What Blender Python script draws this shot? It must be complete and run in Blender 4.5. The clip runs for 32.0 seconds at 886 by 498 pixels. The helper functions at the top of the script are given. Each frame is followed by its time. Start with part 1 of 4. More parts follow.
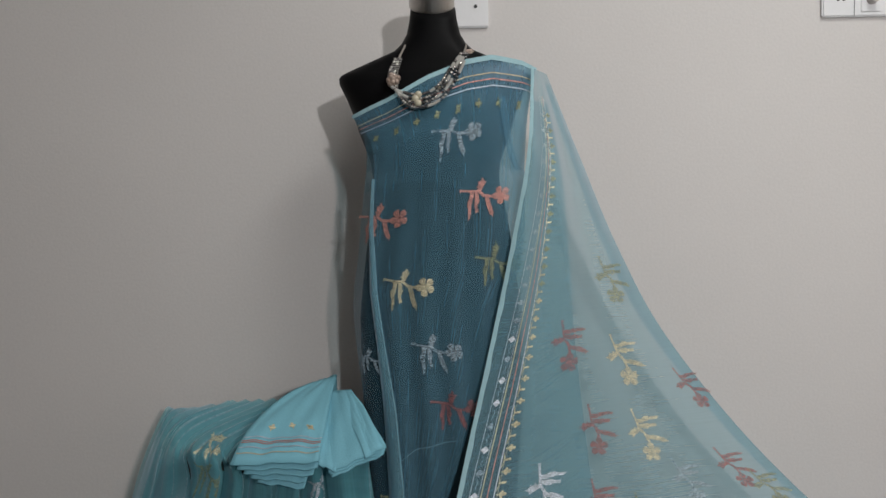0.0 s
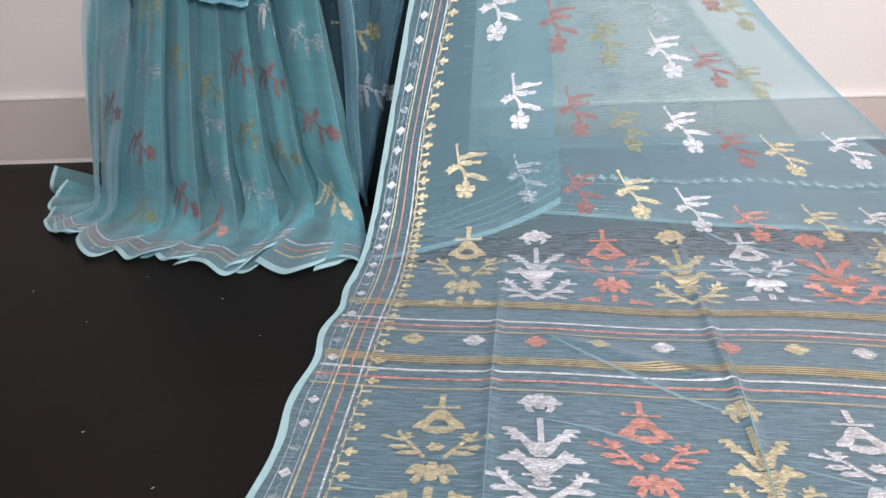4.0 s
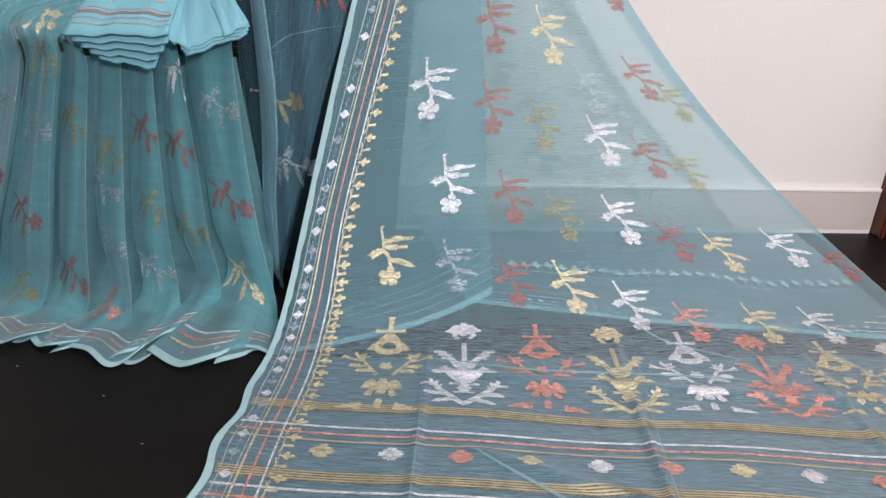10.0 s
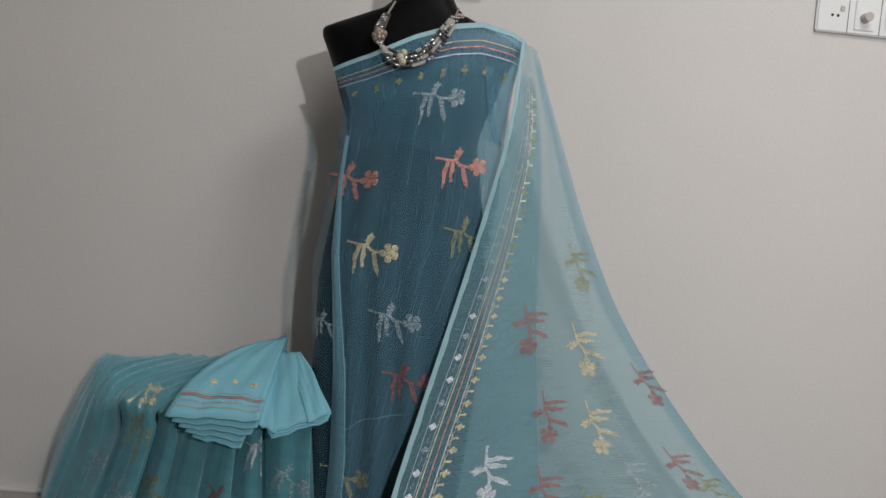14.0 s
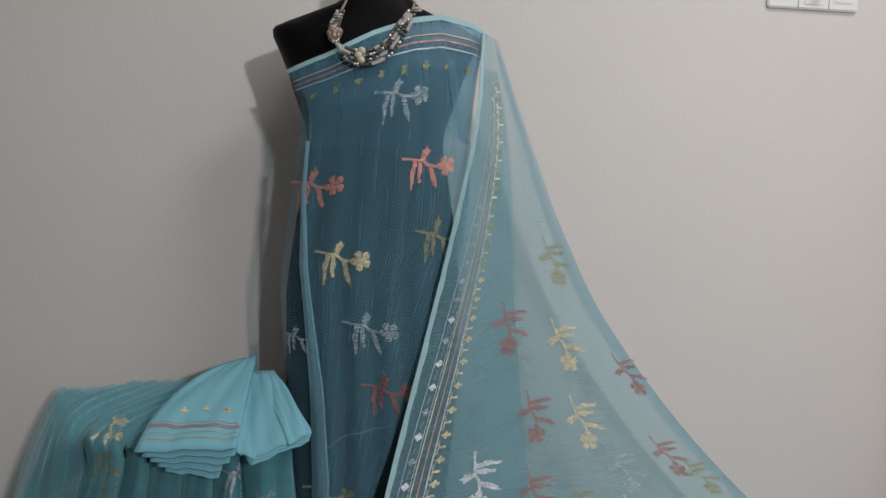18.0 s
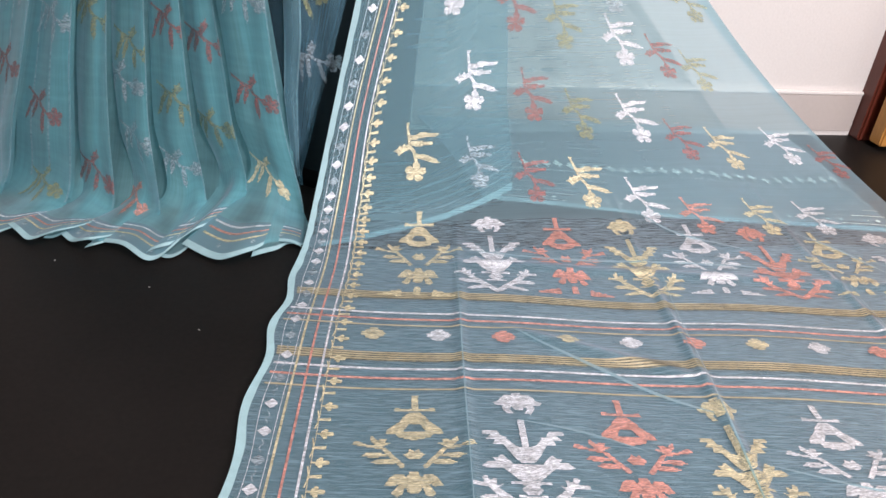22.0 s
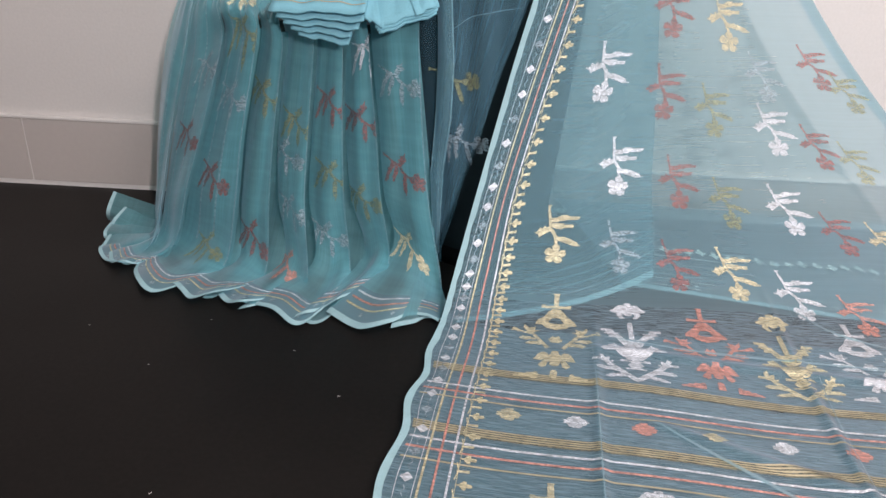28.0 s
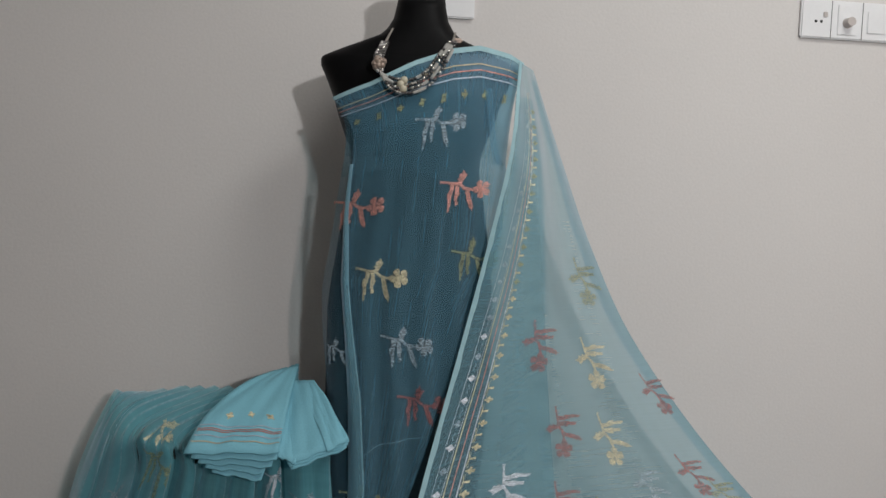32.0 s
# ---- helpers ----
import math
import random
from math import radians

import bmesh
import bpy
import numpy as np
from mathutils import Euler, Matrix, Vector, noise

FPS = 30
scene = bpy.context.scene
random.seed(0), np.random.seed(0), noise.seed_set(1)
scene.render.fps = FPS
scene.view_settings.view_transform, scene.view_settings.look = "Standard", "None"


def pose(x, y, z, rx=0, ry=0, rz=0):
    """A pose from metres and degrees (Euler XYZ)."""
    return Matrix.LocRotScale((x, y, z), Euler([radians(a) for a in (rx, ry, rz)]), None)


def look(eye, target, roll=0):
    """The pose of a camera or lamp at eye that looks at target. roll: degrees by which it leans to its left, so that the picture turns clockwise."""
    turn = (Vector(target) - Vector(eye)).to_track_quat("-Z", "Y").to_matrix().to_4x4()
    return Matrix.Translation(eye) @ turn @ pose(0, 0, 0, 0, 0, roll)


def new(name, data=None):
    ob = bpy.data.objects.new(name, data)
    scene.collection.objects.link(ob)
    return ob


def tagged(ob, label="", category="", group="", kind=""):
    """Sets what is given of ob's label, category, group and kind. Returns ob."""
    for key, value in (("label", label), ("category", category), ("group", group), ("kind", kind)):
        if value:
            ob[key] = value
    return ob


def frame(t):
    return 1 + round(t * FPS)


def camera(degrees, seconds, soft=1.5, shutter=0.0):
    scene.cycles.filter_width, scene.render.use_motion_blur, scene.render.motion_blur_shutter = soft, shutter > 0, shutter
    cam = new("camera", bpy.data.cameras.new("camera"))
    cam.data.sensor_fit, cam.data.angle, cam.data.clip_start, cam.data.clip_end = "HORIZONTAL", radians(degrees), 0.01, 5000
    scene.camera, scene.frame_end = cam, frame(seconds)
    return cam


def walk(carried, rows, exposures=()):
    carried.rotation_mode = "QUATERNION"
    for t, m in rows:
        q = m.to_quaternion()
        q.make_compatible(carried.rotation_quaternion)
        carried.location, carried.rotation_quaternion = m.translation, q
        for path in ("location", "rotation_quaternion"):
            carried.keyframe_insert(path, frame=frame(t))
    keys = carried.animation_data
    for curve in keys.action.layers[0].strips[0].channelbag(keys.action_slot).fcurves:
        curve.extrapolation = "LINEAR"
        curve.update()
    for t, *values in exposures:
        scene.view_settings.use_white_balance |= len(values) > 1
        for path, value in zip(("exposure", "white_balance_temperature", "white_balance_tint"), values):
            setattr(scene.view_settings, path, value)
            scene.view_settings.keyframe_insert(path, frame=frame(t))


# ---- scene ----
cam = camera(62.76, 32.0)
PATH = [
    (0.0, 0.0010, 0.0170, 0.9279, 0.021, -2.827, 1.101),
    (0.5, -0.0061, 0.0161, 0.9156, 0.176, -4.935, 0.795),
    (1.0, -0.0076, 0.0238, 0.9134, 0.188, -7.540, 0.627),
    (1.5, -0.0046, 0.0377, 0.8928, 0.317, -11.193, 0.661),
    (2.0, 0.0041, 0.0358, 0.8797, 0.571, -13.150, 0.632),
    (2.5, 0.0195, 0.0368, 0.8425, 0.645, -16.291, 0.911),
    (3.0, 0.0401, 0.0303, 0.7906, 0.688, -19.484, 1.224),
    (3.5, 0.0729, 0.0076, 0.7399, 0.672, -23.323, 1.400),
    (4.0, 0.1010, -0.0049, 0.6728, 0.460, -29.269, 1.971),
    (4.5, 0.1118, 0.0001, 0.6328, -1.305, -35.101, 2.103),
    (6.5, 0.1526, 0.0415, 0.5407, -5.611, -41.497, 0.666),
    (7.0, 0.1583, 0.0628, 0.5187, -5.202, -41.558, -0.751),
    (7.5, 0.1547, 0.0729, 0.5340, -4.544, -40.281, -1.557),
    (8.0, 0.1501, 0.0973, 0.5602, -4.439, -36.916, -2.047),
    (8.5, 0.1469, 0.1119, 0.5898, -4.197, -33.328, -2.203),
    (9.0, 0.1393, 0.1185, 0.6233, -4.113, -29.610, -2.067),
    (9.5, 0.1313, 0.1174, 0.6458, -3.842, -26.425, -2.104),
    (10.0, 0.1186, 0.1170, 0.6641, -3.412, -24.371, -2.042),
    (10.5, 0.0878, 0.1213, 0.6952, -3.325, -21.238, -1.849),
    (11.0, 0.0487, 0.0918, 0.7248, -1.933, -17.588, -2.317),
    (11.5, 0.0172, 0.0938, 0.7420, -1.172, -17.614, -2.946),
    (12.0, 0.0131, 0.0875, 0.7476, -0.449, -16.595, -3.269),
    (12.5, 0.0027, 0.0842, 0.7590, -0.670, -15.559, -4.132),
    (13.0, 0.0003, 0.0790, 0.7876, -0.993, -12.487, -4.598),
    (13.5, 0.0001, 0.0668, 0.8343, -1.702, -6.333, -4.989),
    (14.0, -0.0020, 0.0606, 0.8741, -2.449, -3.002, -5.174),
    (14.5, -0.0051, 0.0575, 0.9011, -2.872, -1.579, -5.025),
    (16.5, -0.0228, 0.1403, 0.9391, -3.405, -0.942, -2.992),
    (17.0, -0.0256, 0.1401, 0.9584, -4.698, -1.083, -2.068),
    (17.5, -0.0318, 0.1071, 0.9484, -6.404, -1.147, -1.621),
    (18.0, -0.0455, 0.1131, 0.8971, -6.794, -3.771, -1.571),
    (18.5, -0.0510, 0.0947, 0.8693, -7.247, -4.906, -2.169),
    (19.0, -0.0459, 0.0853, 0.8370, -7.593, -8.518, -2.490),
    (19.5, -0.0423, 0.0874, 0.8013, -7.981, -12.569, -2.802),
    (20.0, -0.0289, 0.0756, 0.7811, -7.815, -15.432, -3.146),
    (20.5, -0.0289, 0.0689, 0.7499, -7.559, -18.850, -3.341),
    (21.0, -0.0294, 0.0732, 0.7137, -7.452, -23.706, -3.462),
    (21.5, -0.0273, 0.0775, 0.6843, -7.392, -27.240, -3.685),
    (22.0, -0.0199, 0.0767, 0.6528, -7.132, -31.169, -3.728),
    (22.5, -0.0013, 0.0812, 0.6305, -7.536, -34.857, -3.653),
    (23.0, 0.0319, 0.0855, 0.6029, -10.119, -37.982, -2.455),
    (23.5, 0.0723, 0.0844, 0.5831, -13.333, -38.730, -2.351),
    (24.0, 0.0897, 0.0766, 0.5758, -14.535, -38.732, -2.922),
    (24.5, 0.0895, 0.0688, 0.5603, -14.848, -38.876, -3.275),
    (25.0, 0.0775, 0.0564, 0.5318, -13.292, -37.697, -3.944),
    (25.5, 0.0590, 0.0562, 0.5059, -8.123, -35.463, -2.081),
    (26.0, 0.0325, 0.0691, 0.5421, -3.817, -32.063, -1.282),
    (26.5, 0.0089, 0.0754, 0.5679, -0.823, -29.136, -2.176),
    (28.5, -0.0670, 0.0712, 0.6784, 2.670, -24.916, -2.207),
    (29.0, -0.0688, 0.0684, 0.7041, 2.205, -24.500, -2.120),
    (29.5, -0.0717, 0.0695, 0.7260, 1.255, -23.461, -1.842),
    (30.0, -0.0686, 0.0695, 0.7349, -0.034, -21.845, -1.805),
    (30.5, -0.0685, 0.0508, 0.7727, -0.941, -17.006, -2.031),
    (31.0, -0.0667, 0.0484, 0.8246, -2.124, -11.200, -2.273),
    (31.5, -0.0603, 0.0472, 0.8711, -3.262, -6.531, -2.593),
    (32.0, -0.0549, 0.0517, 0.9125, -4.082, -2.836, -2.585),
]
# the clip's camera brightens as it tips down towards the dark floor
EXPOSE = [(t, -0.48 + 0.0368 * abs(pitch) - 0.085 * max(0.0, abs(pitch) - 37.0) + 0.13 * math.exp(-((abs(pitch) - 28.0) / 6.5) ** 2), 6500 + 8 * (abs(pitch) - 15), 10 + 0.35 * (min(abs(pitch), 36.0) - 15)) for t, x, y, z, yaw, pitch, roll in PATH]
walk(cam, [(t, pose(x, y, z, 90 + pitch, roll, yaw)) for t, x, y, z, yaw, pitch, roll in PATH], EXPOSE)

# ---- light ----
world = bpy.data.worlds.new("room_air")
world.use_nodes = True
scene.world = world
world.node_tree.nodes["Background"].inputs[0].default_value = (0.9, 0.95, 1.0, 1)
world.node_tree.nodes["Background"].inputs[1].default_value = 0.05


def area(name, eye, target, sx, sy, watts, color):
    data = bpy.data.lights.new(name, "AREA")
    data.shape, data.size, data.size_y, data.energy, data.color = "RECTANGLE", sx, sy, watts, color
    ob = new(name, data)
    ob.matrix_world = look(eye, target)
    return ob


area("tube_light_glow", (1.07, -1.90, 1.62), (1.6, 0.7, 1.0), 0.14, 0.11, 56.5, (1.0, 0.962, 0.972))
# unseen fill lamp, added to brighten the floor cloth and lift the wall shadows
area("ceiling_fill", (0.95, 0.35, 2.66), (0.95, 0.35, 0.0), 0.7, 0.7, 24.0, (1.0, 0.975, 0.955))


# ---- materials ----
def mat(name, rgb, rough=0.5, metal=0.0, vary=0.12, scale=8.0, fine=90.0, bump=0.15, spec=0.5, stretch=(1, 1, 1)):
    """A surface with two scales of colour variation and a fine relief."""
    m = bpy.data.materials.new(name)
    m.use_nodes = True
    nt = m.node_tree
    b = nt.nodes["Principled BSDF"]
    geo = nt.nodes.new("ShaderNodeTexCoord")
    mp = nt.nodes.new("ShaderNodeMapping")
    mp.inputs["Scale"].default_value = stretch
    nt.links.new(geo.outputs["Object"], mp.inputs["Vector"])
    n1, n2 = nt.nodes.new("ShaderNodeTexNoise"), nt.nodes.new("ShaderNodeTexNoise")
    n1.inputs["Scale"].default_value, n2.inputs["Scale"].default_value = scale, fine
    n1.inputs["Detail"].default_value = 5.0
    for n in (n1, n2):
        nt.links.new(mp.outputs[0], n.inputs["Vector"])
    add = nt.nodes.new("ShaderNodeMath")
    add.operation = "ADD"
    nt.links.new(n1.outputs["Fac"], add.inputs[0])
    nt.links.new(n2.outputs["Fac"], add.inputs[1])
    rng = nt.nodes.new("ShaderNodeMapRange")
    rng.inputs["From Min"].default_value, rng.inputs["From Max"].default_value = 0.6, 1.4
    rng.inputs["To Min"].default_value, rng.inputs["To Max"].default_value = 1 - vary, 1 + vary
    nt.links.new(add.outputs[0], rng.inputs["Value"])
    mul = nt.nodes.new("ShaderNodeVectorMath")
    mul.operation = "SCALE"
    mul.inputs[0].default_value = rgb
    nt.links.new(rng.outputs[0], mul.inputs["Scale"])
    nt.links.new(mul.outputs[0], b.inputs["Base Color"])
    bp = nt.nodes.new("ShaderNodeBump")
    bp.inputs["Strength"].default_value, bp.inputs["Distance"].default_value = bump, 0.002
    nt.links.new(n2.outputs["Fac"], bp.inputs["Height"])
    nt.links.new(bp.outputs[0], b.inputs["Normal"])
    b.inputs["Roughness"].default_value, b.inputs["Metallic"].default_value = rough, metal
    b.inputs["Specular IOR Level"].default_value = spec
    return m


def sheer(name, rgb, tint, cover, dense=0.1, coarse=(12.0, 300.0, 1.0), fine=(7.0, 120.0, 1.0)):
    """Sheer woven silk: part of the light goes straight through between the threads, the rest is scattered by them."""
    m = bpy.data.materials.new(name)
    m.use_nodes = True
    nt = m.node_tree
    nt.nodes.clear()
    out = nt.nodes.new("ShaderNodeOutputMaterial")
    uv = nt.nodes.new("ShaderNodeUVMap")
    uv.uv_map = "cloth"
    thread, slub = nt.nodes.new("ShaderNodeTexNoise"), nt.nodes.new("ShaderNodeTexNoise")
    for n, s, sc in ((thread, coarse, 1.0), (slub, fine, 1.0)):
        mp = nt.nodes.new("ShaderNodeMapping")
        mp.inputs["Scale"].default_value = s
        nt.links.new(uv.outputs[0], mp.inputs["Vector"])
        nt.links.new(mp.outputs[0], n.inputs["Vector"])
        n.inputs["Scale"].default_value = sc
        n.inputs["Detail"].default_value = 3.0
    add = nt.nodes.new("ShaderNodeMath")
    add.operation = "ADD"
    nt.links.new(thread.outputs["Fac"], add.inputs[0])
    nt.links.new(slub.outputs["Fac"], add.inputs[1])
    rng = nt.nodes.new("ShaderNodeMapRange")
    rng.inputs["From Min"].default_value, rng.inputs["From Max"].default_value = 0.7, 1.3
    rng.inputs["To Min"].default_value, rng.inputs["To Max"].default_value = cover - dense, cover + dense
    nt.links.new(add.outputs[0], rng.inputs["Value"])
    clear = nt.nodes.new("ShaderNodeBsdfTransparent")
    clear.inputs[0].default_value = (*tint, 1)
    dif, tra = nt.nodes.new("ShaderNodeBsdfDiffuse"), nt.nodes.new("ShaderNodeBsdfTranslucent")
    glo = nt.nodes.new("ShaderNodeBsdfSheen")
    dif.inputs[0].default_value = tra.inputs[0].default_value = (*rgb, 1)
    glo.inputs[0].default_value = (0.55, 0.66, 0.70, 1)
    glo.inputs["Roughness"].default_value = 0.4
    m1, m2 = nt.nodes.new("ShaderNodeMixShader"), nt.nodes.new("ShaderNodeMixShader")
    m1.inputs[0].default_value = 0.35
    nt.links.new(dif.outputs[0], m1.inputs[1])
    nt.links.new(tra.outputs[0], m1.inputs[2])
    ad = nt.nodes.new("ShaderNodeAddShader")
    nt.links.new(m1.outputs[0], ad.inputs[0])
    nt.links.new(glo.outputs[0], ad.inputs[1])
    nt.links.new(rng.outputs[0], m2.inputs[0])
    nt.links.new(clear.outputs[0], m2.inputs[1])
    nt.links.new(ad.outputs[0], m2.inputs[2])
    gloss, m3 = nt.nodes.new("ShaderNodeBsdfGlossy"), nt.nodes.new("ShaderNodeMixShader")
    edge, power, lift = nt.nodes.new("ShaderNodeLayerWeight"), nt.nodes.new("ShaderNodeMath"), nt.nodes.new("ShaderNodeMath")
    edge.inputs["Blend"].default_value = 0.5
    power.operation, lift.operation = "POWER", "MULTIPLY"
    power.inputs[1].default_value, lift.inputs[1].default_value = 1.8, 0.38
    nt.links.new(edge.outputs["Facing"], power.inputs[0])
    nt.links.new(power.outputs[0], lift.inputs[0])
    nt.links.new(lift.outputs[0], m3.inputs[0])
    gloss.inputs[0].default_value = (0.97, 0.88, 1.0, 1)
    gloss.inputs["Roughness"].default_value = 0.5
    nt.links.new(m2.outputs[0], m3.inputs[1])
    nt.links.new(gloss.outputs[0], m3.inputs[2])
    nt.links.new(m3.outputs[0], out.inputs[0])
    return m


WALL = mat("wall_paint", (0.70, 0.67, 0.65), 0.75, vary=0.045, scale=2.0, fine=160, bump=0.16)
CEIL = mat("ceiling_paint", (0.8, 0.79, 0.77), 0.8, vary=0.02)
FLOOR = mat("dark_floor", (0.0105, 0.0090, 0.0083), 0.42, vary=0.3, scale=5, fine=120, bump=0.03, spec=0.11)
SKIRT = mat("skirting_tile", (0.54, 0.49, 0.465), 0.3, vary=0.03, scale=6)
GROUT = mat("tile_edge", (0.78, 0.75, 0.73), 0.5, vary=0.04)
BLACK = mat("mannequin_black", (0.003, 0.003, 0.0035), 0.5, vary=0.2, spec=0.1, bump=0.05)
STEEL = mat("brushed_steel", (0.55, 0.53, 0.5), 0.32, metal=1.0, vary=0.08, fine=300, stretch=(1, 1, 12))
SHEER = sheer("sheer_teal_silk", (0.310, 0.525, 0.615), (0.77, 0.905, 0.92), 0.36, 0.022, (3.0, 260.0, 1.0), (9.0, 2.0, 1.0))
DRAPE = sheer("sheer_teal_drape", (0.195, 0.425, 0.565), (0.78, 0.90, 0.94), 0.39, 0.055, (9.0, 420.0, 1.0), (14.0, 130.0, 1.0))
SLUB = sheer("slubby_teal_silk", (0.285, 0.46, 0.545), (0.70, 0.88, 0.92), 0.37, 0.30, (22.0, 480.0, 1.0), (55.0, 1000.0, 1.0))
VEIL = sheer("sheer_teal_veil", (0.20, 0.42, 0.56), (0.80, 0.92, 0.95), 0.17, 0.03, (9.0, 420.0, 1.0), (14.0, 130.0, 1.0))
THIN = sheer("sheer_teal_inner_layer", (0.235, 0.47, 0.595), (0.86, 0.94, 0.95), 0.085, 0.01)
# paler silk: painted highlights on folds and wrinkles, and pale woven border lines
SHINE_BORDER = sheer("fold_shine_border_silk", (0.5, 0.7, 0.78), (0.7, 0.97, 0.98), 0.4, 0.15)
PLEAT = sheer("sheer_teal_skirt_silk", (0.27, 0.60, 0.665), (0.63, 0.90, 0.93), 0.43, 0.06, (10.0, 260.0, 1.0), (60.0, 8.0, 1.0))
FOLDED = mat("folded_teal_silk", (0.195, 0.465, 0.565), 0.75, vary=0.1, scale=14, fine=400, bump=0.2)
RIBBON = mat("selvedge_aqua", (0.34, 0.535, 0.585), 0.65, vary=0.12, scale=60, fine=700, bump=0.3)


def zari(name, rgb, metal, gaps):
    """Metal thread woven into the cloth: floats with fine gaps between them, glints painted as mottle."""
    m = mat(name, rgb, 0.42, metal=metal, vary=0.7, scale=190, fine=800, bump=0.6, stretch=(0.3, 1, 1))
    nt = m.node_tree
    b, out = nt.nodes["Principled BSDF"], nt.nodes["Material Output"]
    co, mp, n = nt.nodes.new("ShaderNodeTexCoord"), nt.nodes.new("ShaderNodeMapping"), nt.nodes.new("ShaderNodeTexNoise")
    mp.inputs["Scale"].default_value = (160, 700, 700)
    n.inputs["Scale"].default_value = 1.0
    nt.links.new(co.outputs["Object"], mp.inputs["Vector"])
    nt.links.new(mp.outputs[0], n.inputs["Vector"])
    rng = nt.nodes.new("ShaderNodeMapRange")
    rng.inputs["From Min"].default_value, rng.inputs["From Max"].default_value = 0.38, 0.62
    rng.inputs["To Min"].default_value, rng.inputs["To Max"].default_value = 1 - gaps, 1.0
    nt.links.new(n.outputs["Fac"], rng.inputs["Value"])
    clear, mix = nt.nodes.new("ShaderNodeBsdfTransparent"), nt.nodes.new("ShaderNodeMixShader")
    nt.links.new(rng.outputs[0], mix.inputs[0])
    nt.links.new(clear.outputs[0], mix.inputs[1])
    nt.links.new(b.outputs[0], mix.inputs[2])
    nt.links.new(mix.outputs[0], out.inputs[0])
    return m


GOLD = zari("gold_zari", (0.72, 0.64, 0.42), 0.4, 0.4)
SILVER = zari("silver_zari", (0.76, 0.78, 0.84), 0.4, 0.35)
CORAL = zari("copper_zari", (0.72, 0.33, 0.27), 0.35, 0.4)
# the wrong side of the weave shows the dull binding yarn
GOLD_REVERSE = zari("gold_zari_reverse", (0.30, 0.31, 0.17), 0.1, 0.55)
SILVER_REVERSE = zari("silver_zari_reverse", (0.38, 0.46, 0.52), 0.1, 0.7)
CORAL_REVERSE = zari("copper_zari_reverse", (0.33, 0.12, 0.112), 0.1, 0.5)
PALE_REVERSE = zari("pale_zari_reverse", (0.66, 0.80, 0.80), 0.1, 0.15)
GOLD_LINE = mat("gold_thread", (0.48, 0.42, 0.29), 0.42, metal=0.4, vary=0.5, scale=40, fine=900, bump=0.4)
SILVER_LINE = mat("silver_thread", (0.44, 0.49, 0.57), 0.45, metal=0.4, vary=0.4, scale=40, fine=900, bump=0.4)
CORAL_LINE = mat("copper_thread", (0.46, 0.2, 0.17), 0.5, metal=0.3, vary=0.4, scale=40, fine=900, bump=0.4)
BRONZE = zari("bronze_zari_ground", (0.27, 0.25, 0.17), 0.2, 0.65)
PLATE = mat("switch_white", (0.82, 0.82, 0.83), 0.3, vary=0.02)
HOLE = mat("socket_black", (0.02, 0.02, 0.02), 0.5)
MAROON = mat("maroon_paint", (0.11, 0.022, 0.012), 0.35, vary=0.2, scale=10, stretch=(6, 6, 0.5))
ORANGE = mat("varnished_wood", (0.5, 0.24, 0.06), 0.35, vary=0.25, scale=14, stretch=(8, 8, 0.6))
STOOL = mat("stool_dark", (0.05, 0.04, 0.035), 0.6)


# ---- mesh helpers ----
def link(name, me, material, parent, label=""):
    me.materials.append(material)
    ob = new(name, me)
    ob.parent = parent
    if label:
        ob["label"] = label
    return ob


def part(name, bm, material, parent=None, label="", smooth=False):
    me = bpy.data.meshes.new(name)
    if smooth:
        for fc in bm.faces:
            fc.smooth = True
    bm.to_mesh(me)
    bm.free()
    return link(name, me, material, parent, label)


def box(bm, x0, y0, z0, x1, y1, z1, bevel=0.0):
    r = bmesh.ops.create_cube(bm, size=1, matrix=Matrix.LocRotScale(((x0 + x1) / 2, (y0 + y1) / 2, (z0 + z1) / 2), None, (x1 - x0, y1 - y0, z1 - z0)))
    if bevel:
        es = list({e for v in r["verts"] for e in v.link_edges})
        bmesh.ops.bevel(bm, geom=es, offset=bevel, segments=2, affect="EDGES")
    return bm


def cylinder(bm, p, q, r0, r1, n=16):
    p, q = Vector(p), Vector(q)
    m = Matrix.Translation((p + q) / 2) @ (q - p).to_track_quat("Z", "Y").to_matrix().to_4x4()
    bmesh.ops.create_cone(bm, cap_ends=True, segments=n, radius1=r0, radius2=r1, depth=(q - p).length, matrix=m)
    return bm


def curve3(points, t):
    """Smooth curve through points (Catmull-Rom); t from 0 to 1, an array."""
    pts = np.asarray(points, float)
    n = len(pts) - 1
    s = np.clip(np.asarray(t, float), 0, 1) * n
    i = np.minimum(s.astype(int), n - 1)
    f = (s - i)[..., None]
    ext = np.vstack([2 * pts[0] - pts[1], pts, 2 * pts[-1] - pts[-2]])
    a, b, c, d = ext[i], ext[i + 1], ext[i + 2], ext[i + 3]
    return 0.5 * (2 * b + (c - a) * f + (2 * a - 5 * b + 4 * c - d) * f ** 2 + (3 * b - a - 3 * c + d) * f ** 3)


